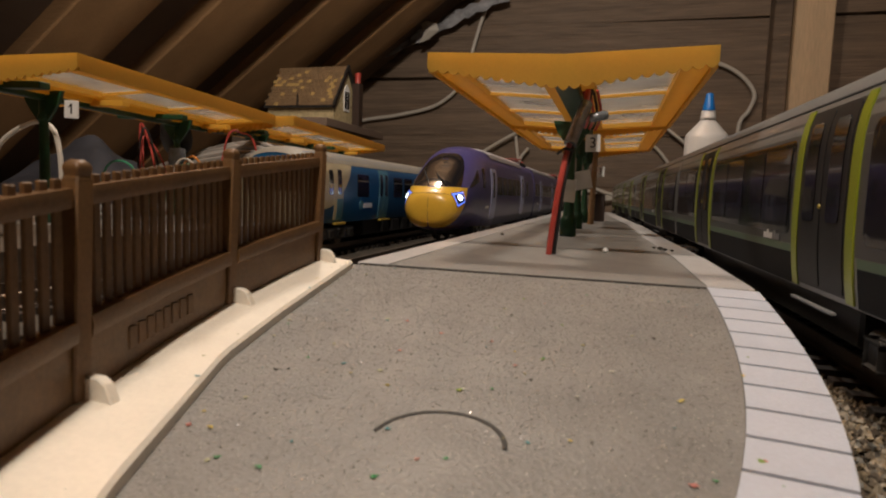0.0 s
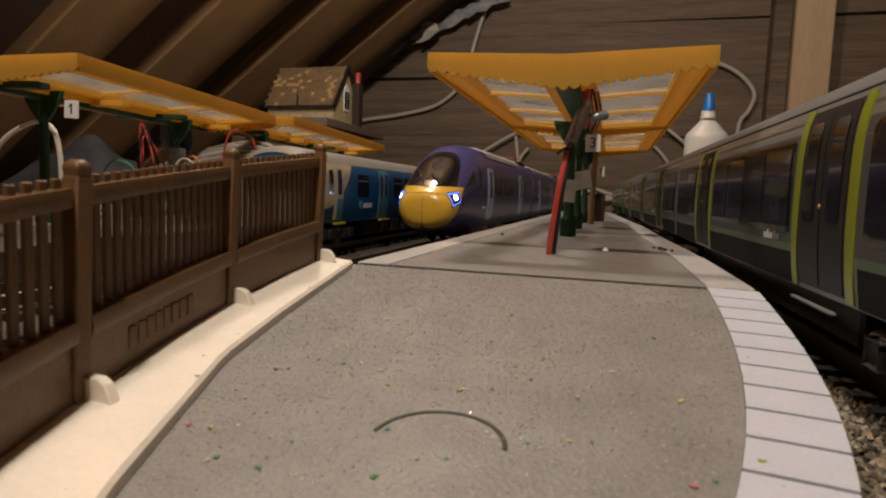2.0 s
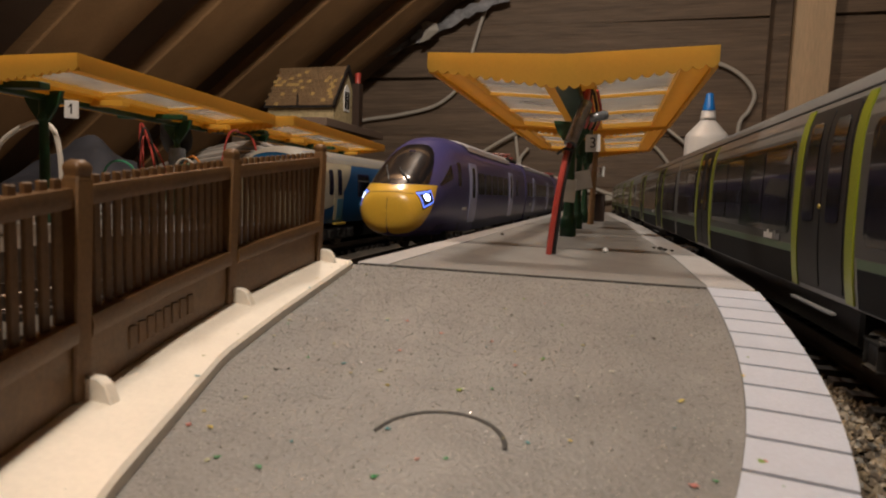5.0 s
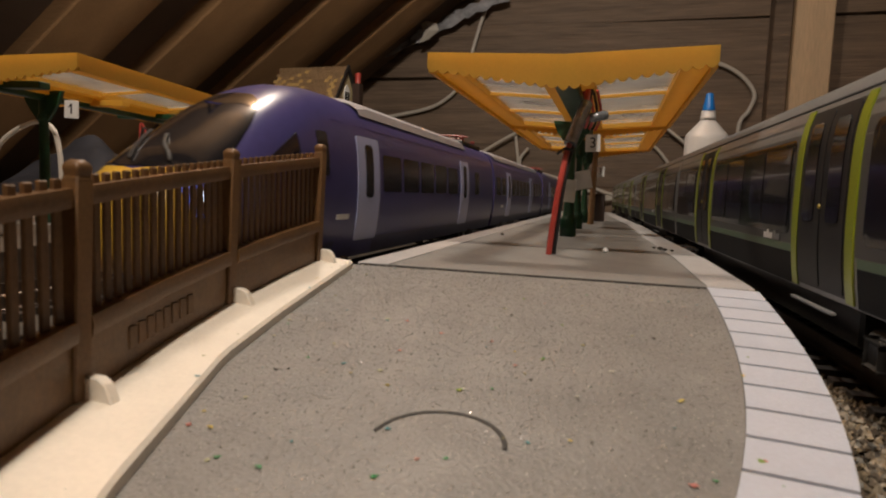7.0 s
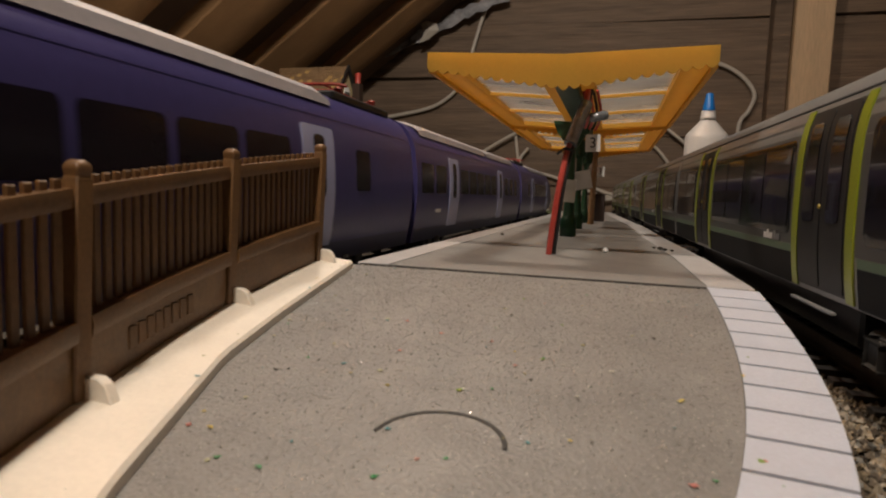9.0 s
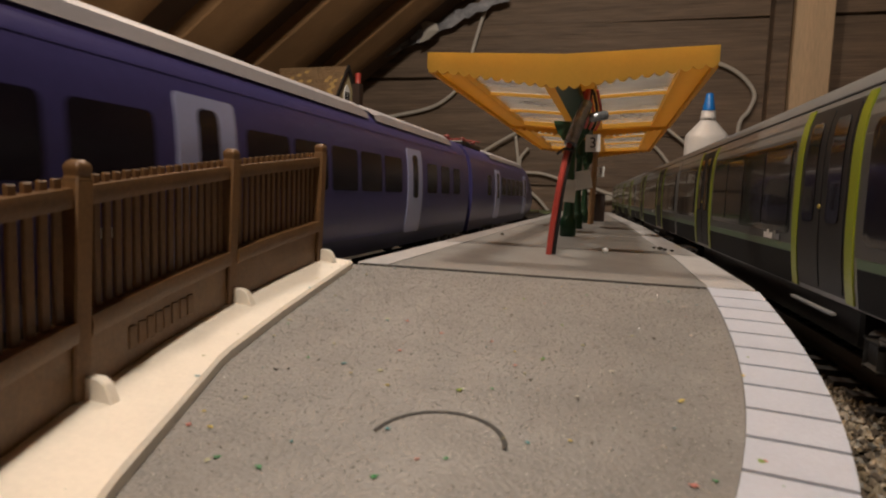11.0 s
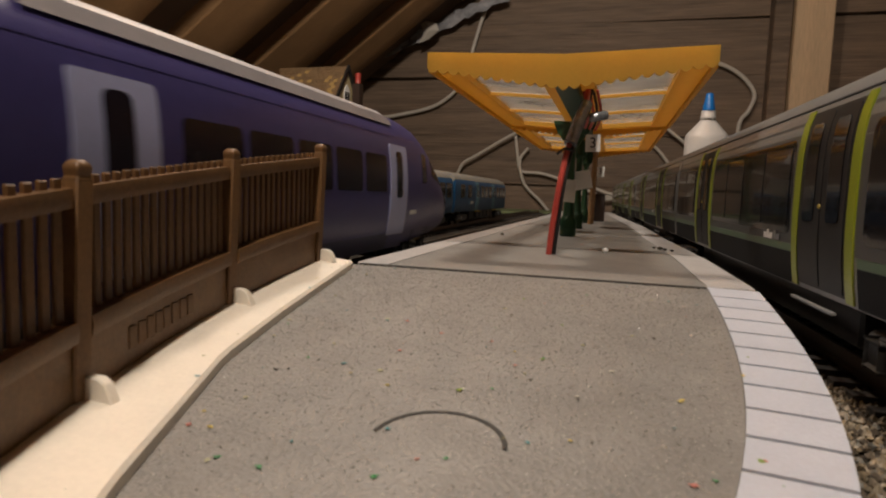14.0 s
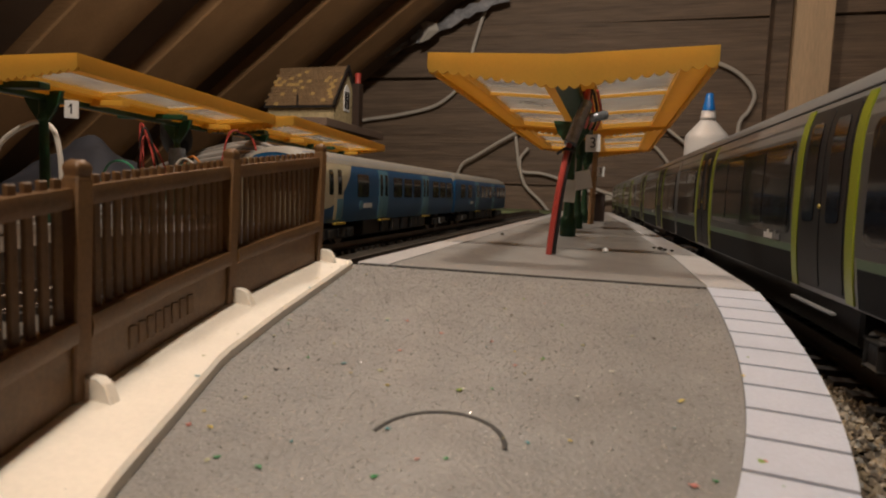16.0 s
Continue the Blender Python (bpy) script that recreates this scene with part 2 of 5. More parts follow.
slope = sheet([[(x, y, roof_z(x) - SLOPE_DROP + 12.0) for x in (-1690, XT)] for y in (-1590, WALL_Y - 8)], 12.0)
tagged(part("roof_slope", slope, M_FELT), "dark roofing felt between the rafters", "roof", kind="structure")
for y, half in ((1318, 52), (1109, 69), (899, 65), (695, 53), (490, 56), (285, 54), (80, 56), (-125, 54), (-330, 56), (-535, 54), (-740, 55)):
    bm = prism([(x, roof_z(x) - d) for x, d in ((-1500, SLOPE_DROP), (XT - 30, SLOPE_DROP), (XT - 30, 78), (-1500, 78))], y - half, y + half, "y")
    bmesh.ops.bevel(bm, geom=list(bm.edges), offset=2.0, segments=1, affect="EDGES", profile=0.5)
    tagged(part("rafter", bm, M_RAFTER), "pale sawn pine roof rafter", "rafter", "roof rafters", "structure")
for x0, x1, y0, mat, lab in ((340, 412, 1436, M_STUD, "pale sawn pine stud against the boards"), (303, 338, 1452, M_PLANK, "dark old timber beside the pale stud")):
    st = box(x0, x1, y0, WALL_Y - 3, -770, 1500, 2.0)
    tagged(part("wall_stud", st, mat), lab, "stud", kind="structure")


# ---- platform ----
SEAM, TOP = 155.0, 18.0
RAMP = math.tan(radians(6.0))
RIGHT = [(157, 33.3), (229, 32.6), (331, 27.7), (476, 23.4), (697, 10.2), (1000, -8.0)]


def ramp_z(y):
    return TOP - (SEAM - y) * RAMP if y < SEAM else TOP


def right_edge(y):
    return 33.3 - 1.1e-5 * (157 - y) ** 3 if y < 157 else lerp(RIGHT, y)


def strip_edge(y):
    """Right edge of the fence's cream footing on the ramp."""
    return lerp([(0, -24), (20, -34), (47, -46), (81, -57), (104, -60.5), (153, -66)], y)


def fence_x(y):
    return lerp([(0, -46), (25, -53.5), (59, -63.2), (80, -67.9), (102, -71.3), (122, -72.8), (143, -73.3)], y)


platform = empty("platform", 0, 0, 0, 0, "grey moulded island platform with pale paved edges and an end ramp", "platform", kind="structure")
SEAMS = [SEAM + 0.2, 243, 340, 437, 534, 631, 728, 825, 922]
LEFTX = -67.0


def platform_slab(y0, y1):
    n = 8
    ys = [y0 + (y1 - y0) * i / n for i in range(n + 1)]
    pts = [(LEFTX + 9.5, y) for y in ys] + [(right_edge(y) - 10.8, y) for y in reversed(ys)]
    part("deck", prism(pts, 2.0, TOP, "z", bevel=0.2), M_PLATFORM, platform)
    part("edge_course", prism([(LEFTX, y) for y in ys] + [(LEFTX + 9.3, y) for y in reversed(ys)], 0.0, TOP + 0.1, "z", bevel=0.2), M_PAVING_DULL, platform, "pale paved edge strip")
    part("edge_course", prism([(right_edge(y) - 10.6, y) for y in ys] + [(right_edge(y), y) for y in reversed(ys)], 0.0, TOP + 0.1, "z", bevel=0.2), M_PAVING_DULL, platform, "pale paved edge strip")


M_PAVING_DULL = material("worn_edge_paving", (0.40, 0.39, 0.39), 0.55, vary=0.15, scale=120, fine=1500, bump=0.4)
for a, b in zip(SEAMS, SEAMS[1:]):
    platform_slab(a + 0.2, b - 1.7)


def ramp_deck():
    bm = bmesh.new()
    n, m = 40, 40
    ys = [12 + (SEAM - 2.8 - 12) * i / n for i in range(n + 1)]
    grid = []
    for y in ys:
        x0, x1 = fence_x(y) - 4.0, right_edge(y) - 11.6 + 0.6
        grid.append([(x0 + (x1 - x0) * k / m, y, ramp_z(y)) for k in range(m + 1)])
    sheet(grid, 0.0, bm)
    edges = [e for e in bm.edges if len(e.link_faces) == 1]
    low = bmesh.ops.extrude_edge_only(bm, edges=edges)["geom"]
    for v in low:
        if isinstance(v, bmesh.types.BMVert):
            v.co.z = 0.0
    return bm


# Near-black boxes paint the joint's shade; the open gap alone stays too bright.
part("seam_bed", box(LEFTX + 1, 31.5, SEAM - 4, SEAM + 3, 0, 15.5), M_GROOVE, platform, "bed coloured as shade under the joint")
part("joint_shade", box(LEFTX + 1, 31.5, SEAM - 0.5, SEAM + 0.15, 15.4, 17.9), M_GROOVE, platform, "dark strip painting the shade in the open joint")
part("ramp_deck", ramp_deck(), M_PLATFORM, platform, "speckled grey ramp surface")
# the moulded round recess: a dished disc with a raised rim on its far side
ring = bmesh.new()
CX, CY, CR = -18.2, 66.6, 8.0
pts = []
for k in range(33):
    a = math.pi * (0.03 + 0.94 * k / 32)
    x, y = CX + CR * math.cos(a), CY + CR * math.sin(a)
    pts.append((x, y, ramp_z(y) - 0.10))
# The rim's near-black colour paints the shade along the groove's far side.
part("moulded_ring", tube(pts, 0.36, 8, 2, ring), M_GROOVE, platform, "round moulding mark in painted groove shade")
disc = lathe([(CR - 0.5, -0.03), (CR - 2.5, 0.0), (0.5, 0.06)], 40)
part("moulded_disc", disc, M_PLATFORM, platform, at=at_mm(CX, CY, ramp_z(CY) + 0.02, 6.0))

# paving slabs along the ramp's track side
y = SEAM - 1.9
while y > 14:
    y0 = y - 8.4
    f = 0.75
    bm = bmesh.new()
    steps = 3
    grid = []
    for k in range(steps + 1):
        yy = y + (y0 + f - y) * k / steps
        a, b = right_edge(yy) - 10.7, right_edge(yy)
        grid.append([(a, yy + 0.9, ramp_z(yy) + 0.25), (a + 0.5 * (b - a), yy, ramp_z(yy) + 0.28), (b, yy - 0.9, ramp_z(yy) + 0.25)])
    sheet(grid, 1.2, bm)
    part("paving_slab", bm, M_PAVING, platform)
    y = y0
bm = bmesh.new()
sheet([[(right_edge(yy) - 11.0, yy, ramp_z(yy) - 0.15), (right_edge(yy) - 0.2, yy, ramp_z(yy) - 0.15)] for yy in np.linspace(13, SEAM - 0.4, 40)], 0.0, bm)
edges = [e for e in bm.edges if len(e.link_faces) == 1]
for v in bmesh.ops.extrude_edge_only(bm, edges=edges)["geom"]:
    if isinstance(v, bmesh.types.BMVert):
        v.co.z = 0.0
part("slab_bed", bm, M_EDGE, platform, "grey side and joints of the paved edge")


# ---- fence on its cream footing ----
FOOT = 2.0
fence = empty("platform_fence", 0, 0, 0, 0, "dark brown moulded picket fence on a cream plastic footing", "fence")


def fence_tilt(y):
    return ramp_z(y) + FOOT + 0.7


grid = []
for yy in np.linspace(14, 148, 36):
    a, b = fence_x(yy) - 3.2, strip_edge(yy) + 0.3
    grid.append([(a, yy, ramp_z(yy) + FOOT + 0.7), (fence_x(yy) + 2.0, yy, ramp_z(yy) + FOOT + 0.65), (a + (b - a) * 0.7, yy, ramp_z(yy) + FOOT + 0.25), (b - 0.5, yy, ramp_z(yy) + FOOT), (b, yy, ramp_z(yy) + FOOT - 0.6), (b, yy, ramp_z(yy) + 0.05)])
foot = sheet(grid)
edges = [e for e in foot.edges if len(e.link_faces) == 1]
for v in bmesh.ops.extrude_edge_only(foot, edges=edges)["geom"]:
    if isinstance(v, bmesh.types.BMVert):
        v.co.z = ramp_z(v.co.y) + 0.05
part("footing", foot, M_PLASTIC_WHITE, fence, "cream plastic footing strip")
POSTS = [22.0, 59.5, 102.0, 142.5]
FH = 30.5


def fence_bar(y0, y1, z0, z1, half, proud=0.0, bulge=0.0):
    """A rail that follows the fence's bend, z above the footing."""
    n = 8
    rows = []
    for k in range(n + 1):
        yy = y0 + (y1 - y0) * k / n
        x, b = fence_x(yy) + proud, fence_tilt(yy)
        rows.append([(x - half, yy, b + z0), (x + half, yy, b + z0), (x + half + bulge, yy, b + (z0 + z1) / 2), (x + half, yy, b + z1), (x - half, yy, b + z1), (x - half, yy, b + z0)])
    bm = sheet(rows)
    bmesh.ops.remove_doubles(bm, verts=bm.verts, dist=0.001)
    for end in (0, n):
        yy = y0 + (y1 - y0) * end / n
        vs = [v for v in bm.verts if abs(v.co.y - yy) < 1e-4]
        vs.sort(key=lambda v: math.atan2(v.co.z - fence_tilt(yy) - (z0 + z1) / 2, v.co.x - fence_x(yy) - proud))
        bm.faces.new(vs)
    return bm


for yp in POSTS:
    x, b = fence_x(yp), fence_tilt(yp)
    post = lathe([(1.3 * 1.41, 0), (1.3 * 1.41, FH - 2.2), (1.1 * 1.41, FH - 2.0), (1.1 * 1.41, FH - 1.5), (1.22 * 1.41, FH - 1.2), (1.22 * 1.41, FH - 0.4), (0.7 * 1.41, FH + 0.2)], 4)
    bmesh.ops.rotate(post, verts=post.verts, cent=(0, 0, 0), matrix=Matrix.Rotation(radians(45), 3, "Z"))
    bmesh.ops.bevel(post, geom=[e for e in post.edges], offset=0.22, segments=1, affect="EDGES", profile=0.5)
    part("post", post, M_FENCE, fence, at=at_mm(x, yp, b - 1.0, 0, 2.0, 0))
    foot = prism([(0, 0), (4.4, 0), (3.2, 2.7), (2.0, 3.4), (0, 3.4)], -0.8, 0.8, "y", bevel=0.2)
    part("foot_gusset", foot, M_PLASTIC_WHITE, fence, "cream plastic gusset", at=at_mm(x + 1.15, yp + 1.0, b - 0.5, 0, 0, 0))
ends = [14.0] + POSTS
for a, b in zip(ends, ends[1:]):
    lo, hi = a + (1.35 if a > 14 else 0), b - 1.35
    part("plinth_board", fence_bar(lo, hi, -0.6, 7.6, 0.7), M_FENCE, fence)
    part("bottom_rail", fence_bar(lo, hi, 7.7, 10.3, 1.25, 0.55, 0.3), M_FENCE, fence)
    part("top_rail", fence_bar(lo, hi, 24.0, 26.4, 1.25, 0.1, 0.25), M_FENCE, fence)
    n = max(2, int(round((hi - lo) / 2.4)))
    pal = box(-0.35, 0.35, -0.6, 0.6, 0, 18.6, 0.15)
    data = mesh_of("pale", pal, M_FENCE)
    for k in range(n):
        yy = lo + (hi - lo) * (k + 0.5) / n
        ob = new("pale", data)
        ob.parent = fence
        ob.matrix_basis = at_mm(fence_x(yy) - 0.2, yy, fence_tilt(yy) + 9.0, 0, 0, 0)


# ---- track ----
def track(name, centre, y0, y1, label, step=8.6):
    """centre(y) gives the track's middle."""
    tr = empty(name, 0, 0, 0, 0, label, "track", kind="structure")
    ys = np.linspace(y0, y1, 40)
    for s in (-1, 1):
        rows = []
        for yy in ys:
            x = centre(yy) + s * 8.6
            rows.append([(x - 0.9, yy, 5.2), (x - 0.9, yy, 5.8), (x - 0.35, yy, 6.2), (x - 0.4, yy, 8.0), (x - 0.4, yy, 9.0), (x + 0.4, yy, 9.0), (x + 0.4, yy, 8.0), (x + 0.35, yy, 6.2), (x + 0.9, yy, 5.8), (x + 0.9, yy, 5.2)])
        part("rail", sheet(rows), M_STEEL, tr, "dull steel rail")
    bm = bmesh.new()
    yy = y0
    while yy < y1:
        box(centre(yy) - 15, centre(yy) + 15, yy - 1.7, yy + 1.7, 3.2, 5.3, bm=bm)
        yy += step
    tagged(part("sleepers", bm, M_SLEEPER, tr), "black plastic sleepers", kind="stuff")
    rows = [[(centre(yy) - 30, yy, 0.02), (centre(yy) - 20, yy, 3.4), (centre(yy) + 20, yy, 3.4), (centre(yy) + 30, yy, 0.02)] for yy in ys]
    part("ballast_bed", sheet(rows), M_BALLAST, tr, "loose brown ballast, darkened as shade")
    return tr


def right_track(y):
    return 43.3 - 0.04 * y + 19.0


track("track_left", lambda y: -95.0, -300, 1230, "model railway track along the platform")
track("track_right", right_track, -300, 1230, "model railway track along the platform")
track("track_far", lambda y: -150.0, -300, 1230, "model railway track beside the far platform")


M_MAT = material("pale_green_mat", (0.20, 0.24, 0.12), 0.9, vary=0.45, scale=50, fine=500, bump=0.6)
mat_piece = prism([(-420, 1240), (-420, 1470), (-20, 1470), (-20, 1240)], 0.0, 5.0, "z", bevel=0.6)
tagged(part("grass_mat", mat_piece, M_MAT), "pale green scenic grass mat beyond the tracks", "grass mat", kind="structure")


# ---- train bodies: one skin from which panels are cut ----
class Skin:
    """A rounded body: tables over u (from the leading end) of half width, top and bottom; shape is the right half of the section from the crown down."""

    def __init__(self, width, top, bottom, shape, nose=None):
        self.width, self.top, self.bottom, self.shape, self.nose = width, top, bottom, shape, nose

    def half(self, u, n=26):
        w, t, b = lerp(self.width, u), lerp(self.top, u), lerp(self.bottom, u)
        sh = self.shape
        k = lerp(self.nose, u) if self.nose else 0.0
        out = []
        for i in range(n + 1):
            q = i / n * (len(sh) - 1)
            j = min(int(q), len(sh) - 2)
            f = q - j
            xn, zn = sh[j][0] * (1 - f) + sh[j + 1][0] * f, sh[j][1] * (1 - f) + sh[j + 1][1] * f
            a = i / n * math.pi * (0.86 + 0.139 * k)
            xe, ze = math.sin(a) ** 0.8, 0.5 + 0.5 * math.cos(a)
            out.append((w * (xn * (1 - k) + xe * k), b + (t - b) * (zn * (1 - k) + ze * k)))
        return out

    def ring(self, u, n=26):
        h = self.half(u, n)
        return [(-x, z) for x, z in reversed(h[1:])] + h

    def body(self, us, name, mat, parent, label="", n=26):
        bm = bmesh.new()
        rows = [[bm.verts.new((x, u, z)) for x, z in self.ring(u, n)] for u in us]
        for a, b in zip(rows, rows[1:]):
            for k in range(len(a) - 1):
                bm.faces.new((a[k], a[k + 1], b[k + 1], b[k]))
        for a, b in zip(rows, rows[1:]):
            bm.faces.new((a[0], b[0], b[-1], a[-1]))
        bm.faces.new(rows[0])
        bm.faces.new(list(reversed(rows[-1])))
        return part(name, bm, mat, parent, label, smooth_angle=50)

    def side_x(self, u, z):
        h = self.half(u, 60)
        zs = [p[1] for p in h][::-1]
        xs = [p[0] for p in h][::-1]
        return float(np.interp(z, zs, xs))

    def panel(self, side, u0, u1, z0, z1, name, mat, parent, label="", lift=0.15, corner=0.0, nu=6, nz=5, lean=0.0, bm=None):
        """A panel of the side skin; z0 and z1 may be functions of u."""
        f0 = z0 if callable(z0) else (lambda u: z0)
        f1 = z1 if callable(z1) else (lambda u: z1)
        if corner:
            c = corner
            us = [u0 + c * (1 - math.cos(k * math.pi / 8)) for k in range(5)] + [u1 - c * (1 - math.cos((4 - k) * math.pi / 8)) for k in range(5)]
        else:
            us = [u0 + (u1 - u0) * k / nu for k in range(nu + 1)]
        grid = []
        for u in us:
            cut = 0.0
            if corner:
                d = min(u - u0, u1 - u, corner)
                cut = corner - math.sqrt(max(0.0, corner * corner - (corner - d) ** 2))
            a, b = f0(u) + cut, f1(u) - cut
            row = []
            for k in range(nz + 1):
                z = a + (b - a) * k / nz
                row.append((side * (self.side_x(u, z) + lift), u, z))
            grid.append(row)
        own = bm is None
        bm = sheet(grid, 0.0, bm)
        if own:
            fs = list(bm.faces)
            bmesh.ops.recalc_face_normals(bm, faces=fs)
            edges = [e for e in bm.edges if len(e.link_faces) == 1]
            for v in bmesh.ops.extrude_edge_only(bm, edges=edges)["geom"]:
                if isinstance(v, bmesh.types.BMVert):
                    v.co.x -= side * (lift + 0.25)
            return part(name, bm, mat, parent, label)
        return bm

    def crown_patch(self, u0, u1, half_angle0, half_angle1, name, mat, parent, label="", lift=0.15, nu=14, nv=12, n=60, us=None):
        """A panel over the top of the nose, between two fractions of the section counted from the crown (functions of u)."""
        grid = []
        for u in us or [u0 + (u1 - u0) * k / nu for k in range(nu + 1)]:
            h = self.half(u, n)
            row = []
            a, b = half_angle0(u), half_angle1(u)
            for j in range(nv + 1):
                q = a + (b - a) * j / nv
                s = 1 if q >= 0 else -1
                p = abs(q) * n
                i = min(int(p), n - 1)
                f = p - i
                x, z = h[i][0] * (1 - f) + h[i + 1][0] * f, h[i][1] * (1 - f) + h[i + 1][1] * f
                row.append((s * x, u, z))
            grid.append(row)
        bm = sheet(grid)
        bmesh.ops.recalc_face_normals(bm, faces=bm.faces)
        bm.normal_update()
        up = sum((f.normal.z for f in bm.faces))
        for v in bm.verts:
            v.co += v.normal * (lift if up > 0 else -lift)
        return part(name, bm, mat, parent, label, smooth_angle=60)


M_STEEL_DARK = material("dull_bogie_grey", (0.022, 0.02, 0.018), 0.4, vary=0.3, bump=0.1)
SECTION = [(0, 1), (0.25, 0.993), (0.48, 0.97), (0.66, 0.935), (0.80, 0.885), (0.90, 0.82), (0.96, 0.74), (0.99, 0.65), (1.0, 0.54), (1.0, 0.42), (1.0, 0.30), (0.985, 0.18), (0.96, 0.08), (0.93, 0.0)]


def bogie(parent, u, half=15.5):
    bg = part("bogie", box(-half, half, u - 18, u + 18, 3.6, 9.5, 0.8), M_BLACK, parent, "black bogie frame")
    for du in (-11.5, 11.5):
        for sx in (-1, 1):
            part("axle_box", box(sx * (half - 0.4), sx * (half + 1.4), u + du - 2.4, u + du + 2.4, 4.4, 8.6, 0.5), M_STEEL_DARK, bg, "grey axle box")
    for sx in (-1, 1):
        part("spring", lathe([(2.2, 4.2), (2.6, 5.0), (2.2, 5.8), (2.6, 6.6), (2.2, 7.4), (2.6, 8.2), (2.2, 9.0)], 12, None, sx * (half + 0.2), u), M_STEEL_DARK, bg, "grey bogie spring")
    wheel = lathe([(7.2, -0.6), (7.2, 0.0), (6.5, 0.2), (6.5, 2.0), (3.0, 2.2)], 20)
    bmesh.ops.rotate(wheel, verts=wheel.verts, cent=(0, 0, 0), matrix=Matrix.Rotation(radians(90), 3, "Y"))
    data = mesh_of("wheel", wheel, M_STEEL)
    for du in (-11.5, 11.5):
        for s in (-1, 1):
            w = new("wheel", data)
            w.parent = bg
            w.matrix_basis = at_mm(s * 8.2, u + du, 6.5, 0, 0, 0 if s > 0 else 180)
    return bg


HS_SECTION = [(0, 1), (0.25, 0.993), (0.46, 0.97), (0.63, 0.935), (0.76, 0.885), (0.86, 0.82), (0.925, 0.74), (0.965, 0.65), (0.99, 0.54), (1.0, 0.42), (0.99, 0.30), (0.955, 0.18), (0.91, 0.08), (0.87, 0.0)]


# high-speed train: u runs from the nose tip (0) to the inner end
HL, CARL, CROWN = 300.0, 285.6, 58.5
NOSE = Skin([(0, 2.0), (0.3, 6.2), (0.9, 9.6), (2, 11.8), (4, 13.7), (7, 15.0), (12, 16.4), (20, 17.7), (32, 18.6), (48, 19.1), (60, 19.2), (HL, 19.2)],
            [(0, 21), (0.3, 23.6), (0.9, 26.0), (2, 28.2), (4, 30.0), (7, 31.8), (12, 35.6), (22, 41.4), (34, 48.8), (46, 54.4), (55, 57.0), (64, 58.1), (72, CROWN), (HL, CROWN)],
            [(0, 18.4), (0.3, 15.4), (0.9, 13.0), (2, 11.4), (4, 9.9), (8, 8.6), (16, 8.0), (40, 8.0), (HL, 8.0)], HS_SECTION, [(0, 1.0), (8, 0.95), (22, 0.75), (50, 0.32), (78, 0.0), (HL, 0.0)])
MID = Skin([(0, 19.2), (CARL, 19.2)], [(0, CROWN), (CARL, CROWN)], [(0, 8.0), (CARL, 8.0)], HS_SECTION)


def nose_z(u, x):
    """Height on the nose's upper skin at half width x."""
    h = NOSE.half(u, 60)
    return float(np.interp(x, [p[0] for p in h[:34]], [p[1] for p in h[:34]]))


def nose_panel(car, us, low, high, name, mat, label, lift, sides=(-1, 1), n=16):
    """A panel of the nose between two heights, packed towards both rims; with both sides it runs across the crown."""
    grid = []
    for u in us:
        a, b = low(u), high(u)
        h = NOSE.half(u, 90)
        zs, xs = [p[1] for p in h][::-1], [p[0] for p in h][::-1]
        half = [(float(np.interp(z, zs, xs)), u, z) for z in (a + (b - a) * (1 - math.cos(math.pi * k / n)) / 2 for k in range(n + 1))]
        if len(sides) == 2:
            half[-1] = (0.0, u, b)
            grid.append([(-x, y, z) for x, y, z in half] + [p for p in reversed(half[:-1])])
        else:
            grid.append([(sides[0] * x, y, z) for x, y, z in half])
    bm = sheet(grid)
    bmesh.ops.recalc_face_normals(bm, faces=bm.faces)
    bm.normal_update()
    out = sum(f.normal.dot(f.calc_center_median() - Vector((0, 40, 26))) for f in bm.faces)
    for v in bm.verts:
        v.co += v.normal * lift * (1 if out > 0 else -1)
    return part(name, bm, mat, car, label, smooth_angle=60)


def nose_u(x, z):
    """Where the nose's skin has half width x at height z."""
    for k in range(160):
        u = k * 0.15
        if lerp(NOSE.bottom, u) < z < lerp(NOSE.top, u) and NOSE.side_x(u, z) >= x:
            return u
    return 24.0


def pantograph(car, u, direction):
    well = part("pantograph_well", box(-11, 11, u - 24, u + 24, 56.0, 58.9, 0.6), M_BLACK, car, "dark roof well")
    for s in (-1, 1):
        for du in (-14, 14):
            part("insulator", lathe([(0.9, 0), (1.5, 0.4), (0.9, 0.8), (1.5, 1.2), (0.9, 1.6), (1.5, 2.0), (0.9, 2.6)], 12), M_REDINS, car, "dark red insulator", at=at_mm(s * 8, u + du, 58.8))
    bm = tube([(-8, u - 14, 60.4), (8, u - 14, 60.4)], 0.45, 6, 1)
    tube([(-8, u + 14, 60.4), (8, u + 14, 60.4)], 0.45, 6, 1, bm)
    for s in (-1, 1):
        tube([(s * 5, u - 14, 60.4), (s * 3, u + 12 * direction, 61.2)], 0.4, 6, 1, bm)
        tube([(s * 3, u + 12 * direction, 61.2), (s * 4, u - 16 * direction, 61.8)], 0.35, 6, 1, bm)
    tube([(-12, u - 16 * direction, 61.2), (-7, u - 16 * direction, 62.0), (7, u - 16 * direction, 62.0), (12, u - 16 * direction, 61.2)], 0.5, 6, 3, bm)
    part("pantograph_arm", bm, M_REDINS, car, "folded dark red pantograph")


M_REDINS = material("dark_red_metal", (0.28, 0.03, 0.02), 0.4, vary=0.2, bump=0.05)


